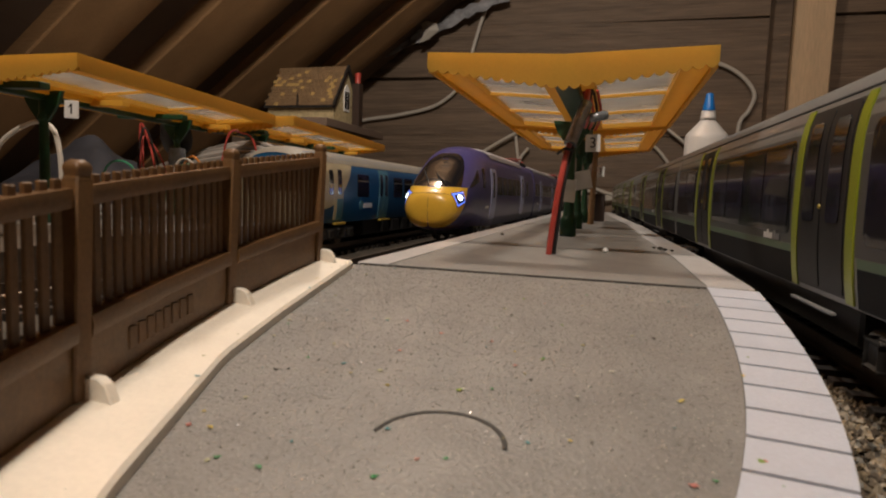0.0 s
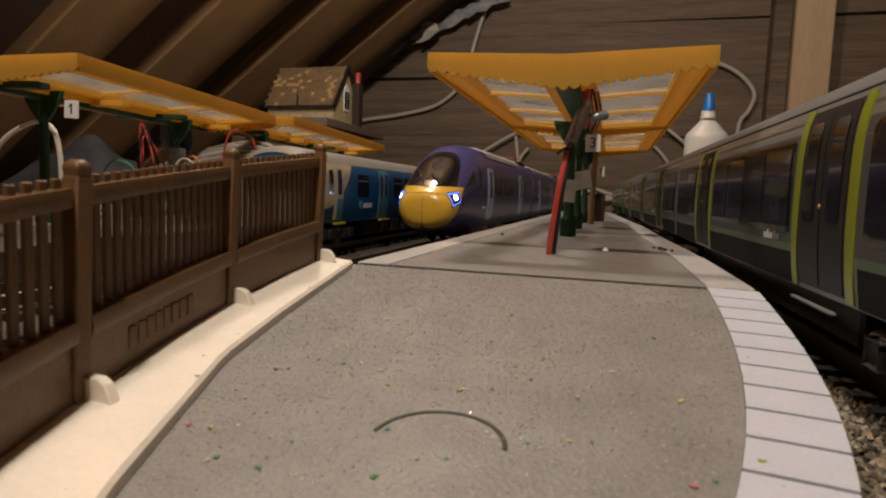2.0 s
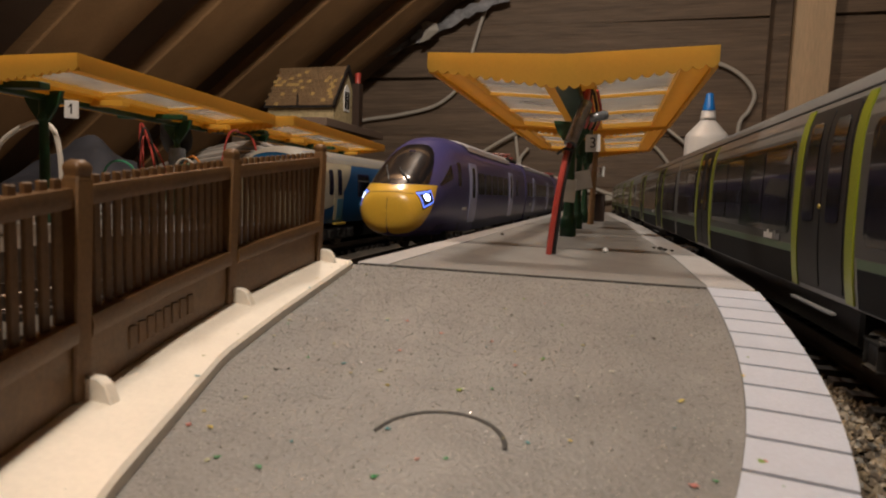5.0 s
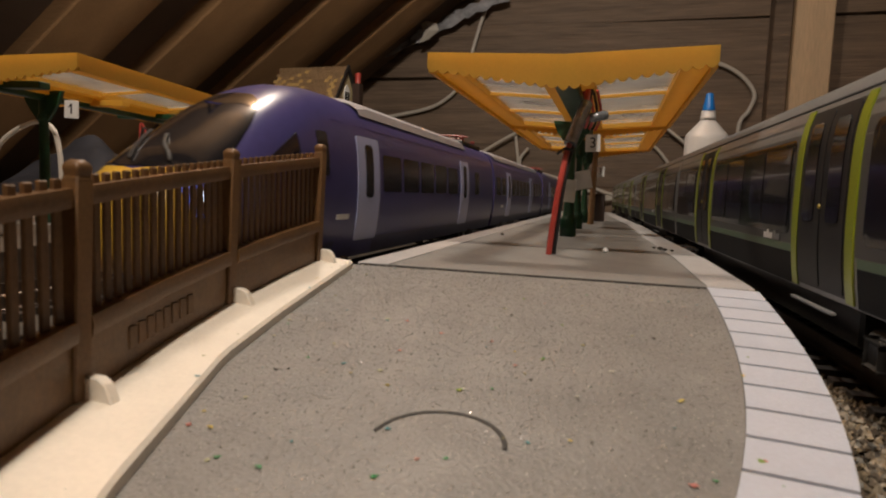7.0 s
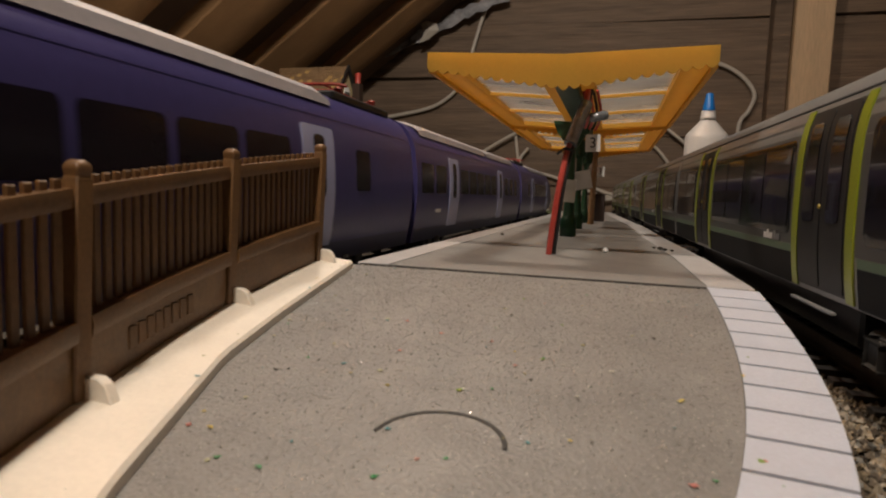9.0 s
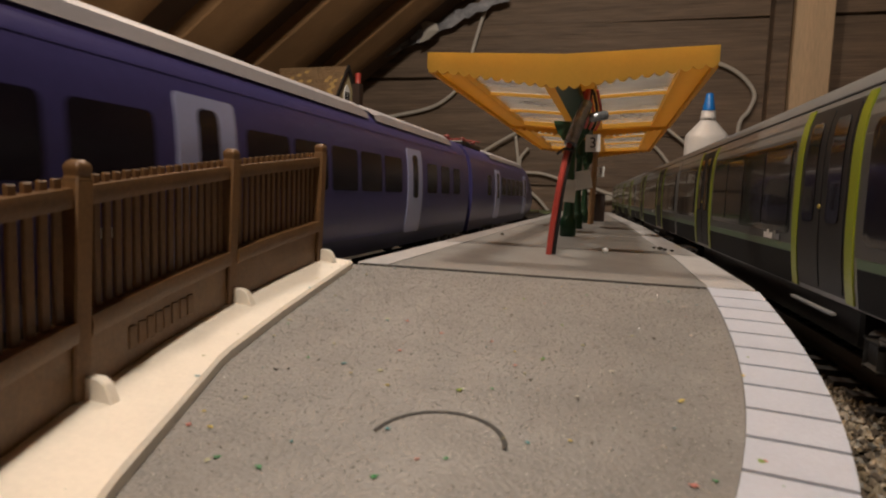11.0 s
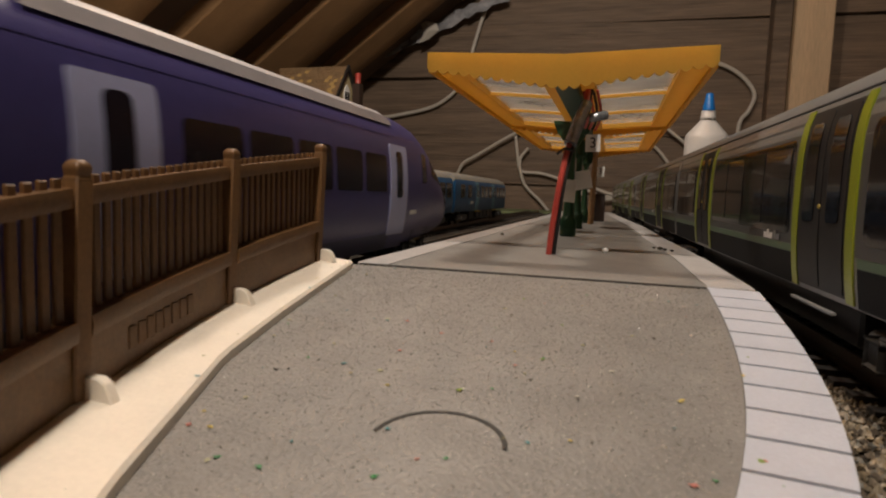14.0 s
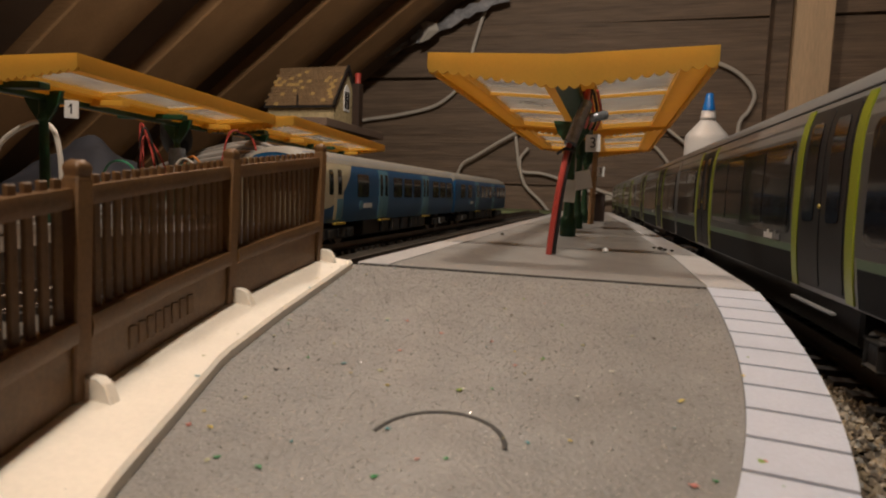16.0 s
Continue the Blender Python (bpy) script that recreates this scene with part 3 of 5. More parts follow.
def hs_door(skin, car, s, u):
    d = skin.panel(s, u, u + 18.0, 13.0, 45.5, "door", M_LILAC, car, "pale blue door with a narrow dark window", lift=0.25, corner=1.2, nz=10)
    skin.panel(s, u + 6.0, u + 12.0, 26.5, 43.2, "door_window", M_HSGLASS, d, "narrow dark window", lift=0.45, corner=1.6, nz=8)


def hs_windows(skin, car, s, list_u):
    for u0, u1 in list_u:
        skin.panel(s, u0, u1, 28.5, 41.0, "window", M_HSGLASS, car, "dark tinted window", lift=0.12, corner=1.5, nz=5)


def hs_roof(car, spans):
    for a, b in spans:
        rows = []
        for u, h in ((a, 0.0), (a + 7, 1.0), (b - 5, 1.0), (b, 0.0)):
            half = [(0, CROWN - 0.4 + 1.3 * h), (6, CROWN - 0.8 + 1.2 * h), (12, 56.0 + 1.0 * h), (14.4, 54.4 + 1.0 * h), (15.2, 52.6)]
            rows.append([(-x, u, z) for x, z in reversed(half[1:])] + [(x, u, z) for x, z in half])
        part("roof_fairing", sheet(rows), M_NAVY_ROOF, car, "pale grey roof equipment fairing")


def hs_lower(skin, car, s, u0, u1):
    skin.panel(s, u0, u1, 8.1, 13.6, "skirt", M_NAVY_DARK, car, "dark lower skirt", lift=0.1, nu=8, nz=3)
    skin.panel(s, u0, u1, 48.3, 48.7, "gutter", M_NAVY, car, lift=0.12, nu=8, nz=1)


def driving_car(name, label, lit):
    car = empty(name, 0, 0, 9, 0, label, "train carriage", "carriages of the blue train")
    us = [0, 0.5, 1.2, 2, 3.5, 5, 7.5, 10, 14, 18, 22, 26, 30, 35, 40, 45, 50, 55, 60, 66, 72, 78, 84, 120, 200, HL - 4.0, HL - 2.6]
    NOSE.body(us, "body", M_NAVY, car, "glossy navy blue carriage body")
    GT = 32.0
    part("nose_cap", lathe_cap(), M_GOLD, car, "bright yellow nose tip")
    nose_panel(car, [0.0, 0.15, 0.3, 0.6, 0.9, 1.4, 2, 3, 4, 5.5, 6.5], gold_low, lambda u: lerp(NOSE.top, u), "nose_panel", M_GOLD, "bright yellow nose panel", 0.16, (-1, 1))
    for s in (-1, 1) if lit else ():
        nose_panel(car, [6.5, 7.5, 8, 9, 10, 12, 14, 16, 18, 20, 22], gold_low, lambda u: min(GT, lerp(NOSE.top, u)), "nose_flank", M_GOLD, "bright yellow nose flank", 0.16, (s,))
    nose_panel(car, [7.4, 8, 9, 10, 12, 14, 16, 19, 22, 26, 30, 33, 36, 38, 40, 41.5], lambda u: max(GT + 0.3, nose_z(u, screen_half(u))) if u > 8 else lerp(NOSE.top, u) - 0.3, lambda u: lerp(NOSE.top, u), "windscreen", M_BLACKGLASS, "raked glossy black windscreen", 0.24)
    seam = tube([(x, nose_u(abs(x), 28.6 - 0.006 * x * x) - 0.3, 28.6 - 0.006 * x * x) for x in (-12, -9, -6, -3, 0, 3, 6, 9, 12)], 0.14, 6, 3)
    part("panel_line", seam, M_GROOVE, car, "fine dark joint across the nose")
    part("panel_line", tube([(0.0, u - 0.25, lerp(NOSE.bottom, u) - 0.05) for u in (4, 2, 0.9, 0.3)] + [(0.0, -0.12, 19.0), (0.0, -0.1, 21.0)] + [(0.0, u - 0.25, lerp(NOSE.top, u)) for u in (0.3, 0.9)], 0.13, 6, 3), M_GROOVE, car, "fine dark joint down the nose")
    for s in (-1, 1):
        lamp = NOSE.panel(s, 6.0, 15.0, lambda u: 21.2 + (u - 6.0) * 0.30, lambda u: 28.8 + (u - 6.0) * 0.16, "headlight", M_BLACKGLASS, car, "swept headlight cluster", lift=0.3, nu=8, nz=6)
        NOSE.panel(s, 6.3, 14.7, lambda u: 21.6 + (u - 6.0) * 0.30, lambda u: 28.4 + (u - 6.0) * 0.16, "lamp_ring", M_BLUELED if lit else M_LEDOFF, lamp, "lamp surround", lift=0.36, nu=8, nz=6)
        NOSE.panel(s, 6.9, 14.0, lambda u: 22.4 + (u - 6.0) * 0.30, lambda u: 27.6 + (u - 6.0) * 0.16, "lamp_cavity", M_LEDOFF, lamp, "dark lamp cavity", lift=0.42, nu=8, nz=6)
        NOSE.panel(s, 8.8, 11.8, lambda u: 24.2 + (u - 6.0) * 0.2, lambda u: 27.2 + (u - 6.0) * 0.18, "lamp_lens", M_HEAD if lit else M_HEADOFF, lamp, "glowing white lamp" if lit else "unlit lamp", lift=0.6, corner=1.3, nz=5)
        NOSE.panel(s, 25, 43, lambda u: 32.0 + (u - 25) * 0.22, lambda u: 32.8 + (u - 25) * 0.56, "cab_window", M_HSGLASS, car, "tapered dark cab side window", lift=0.2, nu=6)
        NOSE.panel(s, 52, 58, 32.5, 44.5, "cab_door_window", M_HSGLASS, car, "narrow dark cab door window", lift=0.2, corner=1.2, nz=6)
        hs_door(NOSE, car, s, 77.5)
        hs_door(NOSE, car, s, 209.5)
        hs_windows(NOSE, car, s, [(99 + 21.4 * k, 117.8 + 21.4 * k) for k in range(5)] + [(243, 254)])
        hs_lower(NOSE, car, s, 30, HL - 4.5)
        NOSE.panel(s, 64, 72, 20.0, 21.6, "number_plate_bar", M_WHITE, car, "pale number bar", lift=0.2, nu=2, nz=1)
    def on_screen(x, u):
        return (x, u - 0.5, nose_z(u, abs(x)) + 0.55)

    wiper = tube([on_screen(x, u) for x, u in ((-2.5, 9.0), (-4.0, 12.0), (-6.5, 17.0), (-9.0, 23.0))], 0.38, 6, 3)
    part("wiper", tube([on_screen(x, u) for x, u in ((7.0, 9.6), (5.0, 11.5), (2.0, 14.0), (-0.5, 18.0))], 0.38, 6, 3), M_BLACK, car, "black windscreen wiper")
    part("wiper", wiper, M_BLACK, car, "black windscreen wiper")
    hs_roof(car, [(86, 232)])
    pantograph(car, 266, 1)
    bogie(car, 62)
    bogie(car, 240)
    part("gangway", box(-13.5, 13.5, HL - 3.0, HL + 0.9, 9, 53, 0.6), M_BLACK, car, "black rubber gangway")
    return car


def gold_low(u):
    """Lower rim of the yellow."""
    return max(lerp(NOSE.bottom, u), lerp([(0, 9), (4, 10.0), (6, 11.0), (8, 14.4), (12, 19.8), (16, 25.2), (20, 30.4), (22, 31.9)], u))


def screen_half(u):
    return lerp([(8, 11.0), (10, 13.4), (14, 14.4), (22, 13.4), (30, 12.0), (36, 10.2), (40, 7.6), (41.5, 5.2)], u)


def lathe_cap():
    ring = NOSE.ring(0.0, 16)
    return sheet([[(x * f, -0.17 - 0.12 * (1 - f), 19.7 + (z - 19.7) * f) for x, z in ring] for f in (0.02, 0.5, 1.02)])


def middle_car(name, label):
    car = empty(name, 0, 0, 9, 0, label, "train carriage", "carriages of the blue train")
    MID.body([1.2, 2.6, 60, 140, 220, CARL - 4.0, CARL - 2.6], "body", M_NAVY, car, "glossy navy blue carriage body")
    for s in (-1, 1):
        hs_door(MID, car, s, 52)
        hs_door(MID, car, s, 180.5)
        hs_windows(MID, car, s, [(7.5 + 21.5 * k, 25 + 21.5 * k) for k in range(2)] + [(74 + 20.5 * k, 92 + 20.5 * k) for k in range(5)] + [(206, 221), (228, 242.5), (250, 263)])
        hs_lower(MID, car, s, 3, CARL - 4.5)
        MID.panel(s, 30, 38, 20.0, 21.6, "number_plate_bar", M_WHITE, car, "pale number bar", lift=0.2, nu=2, nz=1)
    hs_roof(car, [(14, 150), (156, 258)])
    for sx in (-9, 9):
        part("insulator", lathe([(1.0, 0), (2.0, 0.5), (1.1, 1.0), (2.0, 1.5), (1.1, 2.0), (1.8, 2.6), (0.6, 3.4)], 12), M_REDINS, car, "dark red insulator", at=at_mm(sx, 271, 56.0))
    bogie(car, 40)
    bogie(car, CARL - 40)
    part("gangway", box(-13.5, 13.5, CARL - 3.0, CARL + 3.0, 9, 53, 0.6), M_BLACK, car, "black rubber gangway")
    return car


lead_car = driving_car("driving_carriage", "navy blue streamlined driving carriage with yellow nose and lit headlights", True)
mid_car = middle_car("middle_carriage", "navy blue middle carriage with pale blue doors")
tail_car = driving_car("driving_carriage", "navy blue streamlined driving carriage at the train's tail", False)

# the nose tip's place along the track, time by time
TIP = [(0.0, 312), (0.5, 311.4), (1.0, 309.8), (1.5, 307), (2.0, 302), (2.5, 296.5), (3.0, 291), (3.5, 287.5), (4.0, 285), (4.2, 283.5), (4.6, 275), (5.2, 234), (5.8, 180), (6.3, 143.5), (6.5, 131), (7.0, 97.5),
       (7.5, 64), (8.0, 22.5), (8.5, -22), (9.0, -69), (9.5, -116), (10.0, -163), (10.5, -211), (11.0, -260), (11.5, -309), (12.0, -364.5), (12.5, -419), (13.0, -476.5), (13.5, -534), (14.0, -592), (14.5, -651), (15.0, -711), (15.5, -771), (16.0, -831)]
TRACK_X = -95.0


def train_rows(offset, turned):
    return [(t, at_mm(TRACK_X, tip + offset, 9, 0, 0, 180 if turned else 0)) for t, tip in TIP]


def motions():
    walk(lead_car, train_rows(0.0, False))
    walk(mid_car, train_rows(HL + 2.0, False))
    walk(tail_car, train_rows(HL + 2.0 + CARL + HL + 3.6, True))


# ---- grey commuter train standing at the platform ----
GL = 267.0
GREY = Skin([(0, 18.6), (GL, 18.6)], [(0, 56.6), (GL, 56.6)], [(0, 12.0), (GL, 12.0)], SECTION)


def grey_car(name, label):
    car = empty(name, 0, 0, 9, 0, label, "train carriage", "carriages of the grey train")
    GREY.body([0, 1.5, 90, 180, GL - 1.5, GL], "body", M_GREYBODY, car, "pale grey carriage body")
    s = -1
    for u in (72.5, 195.0):
        bm = GREY.panel(s, u - 13, u + 13, 13.0, 48.0, "door", M_GREYDOOR, car, "dark grey double sliding doors", lift=0.12, nz=12)
        for k, du in ((-1, -11.2), (1, 0.4)):
            GREY.panel(s, u + du, u + du + 10.8, 13.5, 47.4, "door_leaf", M_GREYDOOR, bm, "dark grey door leaf", lift=0.3, corner=0.6, nz=10)
        for k, du in ((-1, -9.2), (1, 3.2)):
            GREY.panel(s, u + du, u + du + 6.0, 26.0, 45.2, "door_window", M_BLACKGLASS, bm, "dark door window", lift=0.5, corner=1.2, nz=8)
        for du in (-15.6, 12.6):
            GREY.panel(s, u + du, u + du + 3.2, 12.4, 48.6, "door_band", M_LIME, car, "lime green band beside the doors", lift=0.3, nz=12, nu=2)
        button = lathe([(0.45, 0), (0.4, 0.3)], 10)
        bmesh.ops.rotate(button, verts=button.verts, cent=(0, 0, 0), matrix=Matrix.Rotation(radians(-90), 3, "Y"))
        part("door_button", button, M_YELLOWSTEP, bm, "yellow door button", at=at_mm(-19.0, u, 29.0))
    for a, b in ((4, 53.5), (90.5, 177), (213.5, GL - 4)):
        band = GREY.panel(s, a, b, 22.8, 43.2, "window_band", M_BLACKGLASS, car, "dark window band", lift=0.12, corner=2.0, nz=8)
        n = max(2, round((b - a) / 21.0))
        for k in range(n):
            w0 = a + 1.4 + (b - a - 2.8) * k / n
            GREY.panel(s, w0 + 0.5, w0 + (b - a - 2.8) / n - 0.5, 24.2, 41.8, "window", M_BLACKGLASS, band, "dark tinted window", lift=0.32, corner=1.2, nz=6)
        GREY.panel(s, a - 3, b + 3, 20.7, 46.6, "side_panel", M_GREYSIDE, car, "dark grey bodyside", lift=0.06, nu=4, nz=8)
        GREY.panel(s, a - 2, b + 2, 19.0, 20.6, "waist_line", M_MINT, car, "pale green waist line", lift=0.14, nu=4, nz=1)
        GREY.panel(s, a - 2, b + 2, 12.2, 18.9, "lower_side", M_LOWERGREY, car, "dark grey lower side", lift=0.1, nu=4, nz=3)
    # plain bars where the printed lettering stands
    for k in range(9):
        GREY.panel(s, 97.0 + 1.45 * k, 98.0 + 1.45 * k, 20.9, 22.3 + (0.7 if k in (2, 6) else 0.0), "lettering_bar", M_DIMWHITE if k < 4 else M_WHITE, car, "pale printed bar", lift=0.3, nu=1, nz=1)
    GREY.panel(s, 1, GL - 1, 49.4, 49.8, "gutter", M_GREYDOOR, car, lift=0.25, nu=4, nz=1)
    part("underframe", box(-15, 15, 60, GL - 60, 4.5, 12.2, 0.6), M_BLACK, car, "black underframe equipment")
    part("step_board", box(-19.2, -18.2, 62, 84, 9.8, 10.3, 0.1), M_GREYBODY, car, "grey step board")
    bogie(car, 36, 16.5)
    bogie(car, GL - 36, 16.5)
    part("gangway", box(-11, 11, GL - 0.2, GL + 2.4, 12, 46, 0.6), M_BLACK, car, "black rubber gangway")
    return car


grey = grey_car("grey_carriage", "grey commuter carriage with lime bands beside dark double doors")
LEAN = math.degrees(math.atan(0.04))
for k in range(4):
    y = 60 + k * (GL + 2.4)
    m = at_mm(right_track(y), y, 9, 0, 0, LEAN)
    if k == 0:
        grey.matrix_basis = m
    else:
        copy_thing(grey, m)


# ---- teal two-car train on the far track ----
TL = 258.0
TEAL = Skin([(0, 17.2), (1.5, 18.0), (TL, 18.0)], [(0, 44.5), (4, 47.5), (10, 48.0), (TL, 48.0)], [(0, 12.0), (TL, 12.0)], SECTION)


def teal_car(name, label, cab):
    car = empty(name, 0, 0, 9, 0, label, "train carriage", "carriages of the teal train")
    TEAL.body([0, 0.7, 1.5, 4, 10, 90, 180, TL - 1.5, TL], "body", M_TEAL, car, "teal painted carriage body")
    s = 1
    TEAL.crown_patch(0.1, TL - 0.5, lambda u: -0.395, lambda u: 0.395, "roof", M_TEALROOF, car, "weathered pale grey roof", 0.15, 20, 12, us=[0.1, 0.7, 1.5, 4, 10, 90, 180, TL - 1.5, TL - 0.5])
    if cab:
        TEAL.crown_patch(0.0, 12, lambda u: -0.56, lambda u: 0.56, "roof_dome", M_TEALROOF, car, "weathered pale grey roof end", 0.22, us=[-0.05, 0.7, 1.5, 4, 10, 14])
        TEAL.panel(s, 0.5, 51, lambda u: min(41.3, 19.0 + max(0.0, (u - 14)) ** 2.2 * 0.0092), 41.5, "cab_panel", M_CREAM, car, "cream cab side panel", lift=0.1, nu=20, nz=8)
        TEAL.panel(s, 20, 24.5, 26.0, 38.0, "cab_window", M_BLACKGLASS, car, "dark cab window", lift=0.25, corner=1.0, nz=6)
        cd = TEAL.panel(s, 26, 36, 13.5, 41.0, "cab_door", M_CREAM, car, "cream cab door with a teal foot", lift=0.2, corner=0.8, nz=8)
        TEAL.panel(s, 29, 35.5, 13.6, 24.0, "door_foot", M_TEALDOOR, cd, "light teal lower door panel", lift=0.3, nu=3, nz=4)
        TEAL.panel(s, 29.5, 34, 26.0, 38.5, "door_window", M_BLACKGLASS, cd, "dark door window", lift=0.35, corner=1.0, nz=6)
        part("cab_front", prism([(-16, 12), (16, 12), (17, 30), (14, 42), (-14, 42), (-17, 30)], -0.6, 0.2, "y"), M_CREAM, car, "cream cab front")
        for x in (-10, 0, 10):
            part("front_window", box(x - 4, x + 4, -1.0, -0.5, 27, 37, 0.2), M_BLACKGLASS, car, "dark cab front window")
        part("step", box(17.8, 19.4, 25, 37, 11.2, 12.2, 0.1), M_YELLOWSTEP, car, "yellow step")
    for u in (93, 178):
        for du in (-7.6, 0.3):
            d = TEAL.panel(s, u + du, u + du + 7.3, 13.0, 40.5, "door", M_TEALDOOR, car, "light teal door leaf", lift=0.2, corner=0.6, nz=8)
            TEAL.panel(s, u + du + 1.8, u + du + 5.5, 25.5, 38.0, "door_window", M_BLACKGLASS, d, "dark door window", lift=0.35, corner=0.8, nz=6)
        part("step", box(17.8, 19.4, u - 8, u + 8, 11.2, 12.2, 0.1), M_YELLOWSTEP, car, "yellow step")
    for u in ([54] if cab else [22, 50]) + [110, 130, 150, 196, 216, 236]:
        w = TEAL.panel(s, u, u + 16, 25.0, 37.0, "window", M_BLACKGLASS, car, "dark window with an opening top light", lift=0.15, corner=1.0, nz=5)
        TEAL.panel(s, u + 0.5, u + 15.5, 33.2, 33.8, "transom", M_TEALROOF, w, "pale window bar", lift=0.3, nu=2, nz=1)
    TEAL.panel(s, 57, 62, 18.0, 23.0, "logo_disc", M_TEALDOOR, car, "pale printed disc", lift=0.2, corner=2.4)
    TEAL.panel(s, 63, 75, 19.0, 21.6, "lettering_bar", M_WHITE, car, "white printed bar", lift=0.2, nu=2, nz=1)
    part("underframe", box(-15, 15, 70, TL - 70, 3.5, 12.2, 0.6), M_BLACK, car, "black underframe equipment")
    for k, u in enumerate((95, 112, 131, 150, 166)):
        part("underfloor_box", box(12, 17, u, u + 10 + 3 * (k % 2), 4.0, 11.5, 0.5), M_BLACK, car, "black underfloor box")
    bogie(car, 36, 16.5)
    bogie(car, TL - 36, 16.5)
    return car


t1 = teal_car("teal_carriage", "teal railcar with cream cab standing at the far platform", True)
t1.matrix_basis = at_mm(-150, 250, 9)
t2 = teal_car("teal_carriage", "teal railcar coupled behind the cab car", False)
t2.matrix_basis = at_mm(-150, 250 + TL + 5, 9)


# ---- platform canopies ----
def canopy_thing(label, length, posts, beam=False):
    """A butterfly canopy module, 173 long and 92 wide, on one post; origin at the platform, middle of its near end."""
    c = empty("platform_canopy", 0, 0, 0, 0, label, "canopy", "station canopies")
    half = 45.8
    ze, zc = 67.0, 65.4      # top of the fascia at its ends and in the middle
    for y0 in (0.0, length - 2.0):
        bm = bmesh.new()
        n = 25
        top, bot = [], []
        for k in range(n * 4 + 1):
            x = -half + 2 * half * k / (n * 4)
            f = abs(x) / half
            zt = zc + (ze - zc) * f
            zb = zt - (5.2 + 4.9 * (1 - f))
            zb -= 1.25 * abs(math.sin(math.pi * (k / 4.0)))
            top.append((x, zt))
            bot.append((x, zb))
        a = [[bm.verts.new((x, y0 + d, z)) for x, z in top] for d in (0, 1.6)]
        b = [[bm.verts.new((x, y0 + d, z)) for x, z in bot] for d in (0, 1.6)]
        for k in range(len(top) - 1):
            bm.faces.new((a[0][k], a[0][k + 1], b[0][k + 1], b[0][k]))
            bm.faces.new((a[1][k], b[1][k], b[1][k + 1], a[1][k + 1]))
            bm.faces.new((a[0][k], a[1][k], a[1][k + 1], a[0][k + 1]))
            bm.faces.new((b[0][k], b[0][k + 1], b[1][k + 1], b[1][k]))
        for k in (0, -1):
            bm.faces.new((a[0][k], b[0][k], b[1][k], a[1][k]))
        part("fascia", bm, M_CANOPY, c, "scalloped yellow end board", smooth_angle=20)

    def under(x):
        return 59.0 + abs(x) / half * 3.0

    for s in (-1, 1):
        part("side_board", prism([(s * half, 60.6), (s * (half - 1.5), 60.6), (s * (half - 1.5), ze), (s * half, ze)], 1.6, length - 2, "y"), M_CANOPY, c)
        rows = [(s * (half - 1.6), s * (half - 10)), (s * 9.0, s * 4.0)]
        for x0, x1 in rows:
            part("long_beam", prism([(x0, under(x0)), (x1, under(x1)), (x1, under(x1) + 3.2), (x0, under(x0) + 3.2)], 1.7, length - 2.2, "y"), M_CANOPY, c)
        for y0, y1 in ((1.7, 9.0), (length - 10, length - 2.2)):
            xa, xb = s * 9.1, s * (half - 10.1)
            part("cross_beam", prism([(xa, under(xa) + 0.1), (xb, under(xb) + 0.1), (xb, under(xb) + 3.0), (xa, under(xa) + 3.0)], y0, y1, "y"), M_CANOPY, c)
        for k in range(1, 3):
            yb = 9 + (length - 19) * k / 3
            xa, xb = s * 9.1, s * (half - 10.1)
            part("glazing_bar", prism([(xa, under(xa) + 1.0), (xb, under(xb) + 1.0), (xb, under(xb) + 2.2), (xa, under(xa) + 2.2)], yb - 0.6, yb + 0.6, "y"), M_CANOPY, c)
        for k in range(3):
            ya, yb = 9 + (length - 19) * k / 3 + 0.7, 9 + (length - 19) * (k + 1) / 3 - 0.7
            xa, xb = s * 8.2, s * (half - 9.2)
            p = part("pane", prism([(xa, under(xa) + 2.3), (xb, under(xb) + 2.3), (xb, under(xb) + 2.9), (xa, under(xa) + 2.9)], ya, yb, "y"), M_GLAZE, c, "cloudy clear glazing")
            p.visible_shadow = False
    if beam:
        part("purlin", box(-2.2, 2.2, 8, length - 8, 54.2, 57.3, 0.3), M_GREEN, c, "dark green beam along the columns")
        for s in (-1, 1):
            for k in range(4):
                yb = 14 + (length - 28) * k / 3
                part("bearer", box(min(s * 2.4, s * 20), max(s * 2.4, s * 20), yb - 3, yb + 3, 55.6, 58.4, 0.3), M_CANOPY if k % 2 else M_GREEN, c, "bearer under the glazing")
    part("ridge_beam", box(-3.9, 3.9, 1.7, length - 2.2, 56.6, 61.0, 0.4), M_CANOPY if beam else M_GREEN, c, "yellow beam along the valley" if beam else "dark green beam along the valley")
    for yp in posts:
        post = lathe([(3.9, 0), (4.1, 0.5), (4.1, 8.5), (3.2, 10), (2.9, 10.4), (2.6, 16.5), (2.2, 17.2), (1.9, 45), (2.6, 46), (2.6, 47.5), (1.9, 48.5), (1.9, 58)], 16)
        part("post", post, M_GREEN, c, "dark green fluted column", at=at_mm(POST_X, yp, 0))
        for s in (-1, 1):
            arm = [(POST_X + s * 1.5, 44), (POST_X + s * 3, 46), (POST_X + s * 5.5, 49.5), (POST_X + s * 8, 53), (POST_X + s * 9.5, 56.8), (POST_X + s * 10, 58.4), (POST_X + s * 6, 58.3), (POST_X + s * 1.5, 58.0)]
            part("bracket", prism(arm, yp - 0.9, yp + 0.9, "y", bevel=0.15), M_GREEN, c, "dark green curved bracket")
    return c


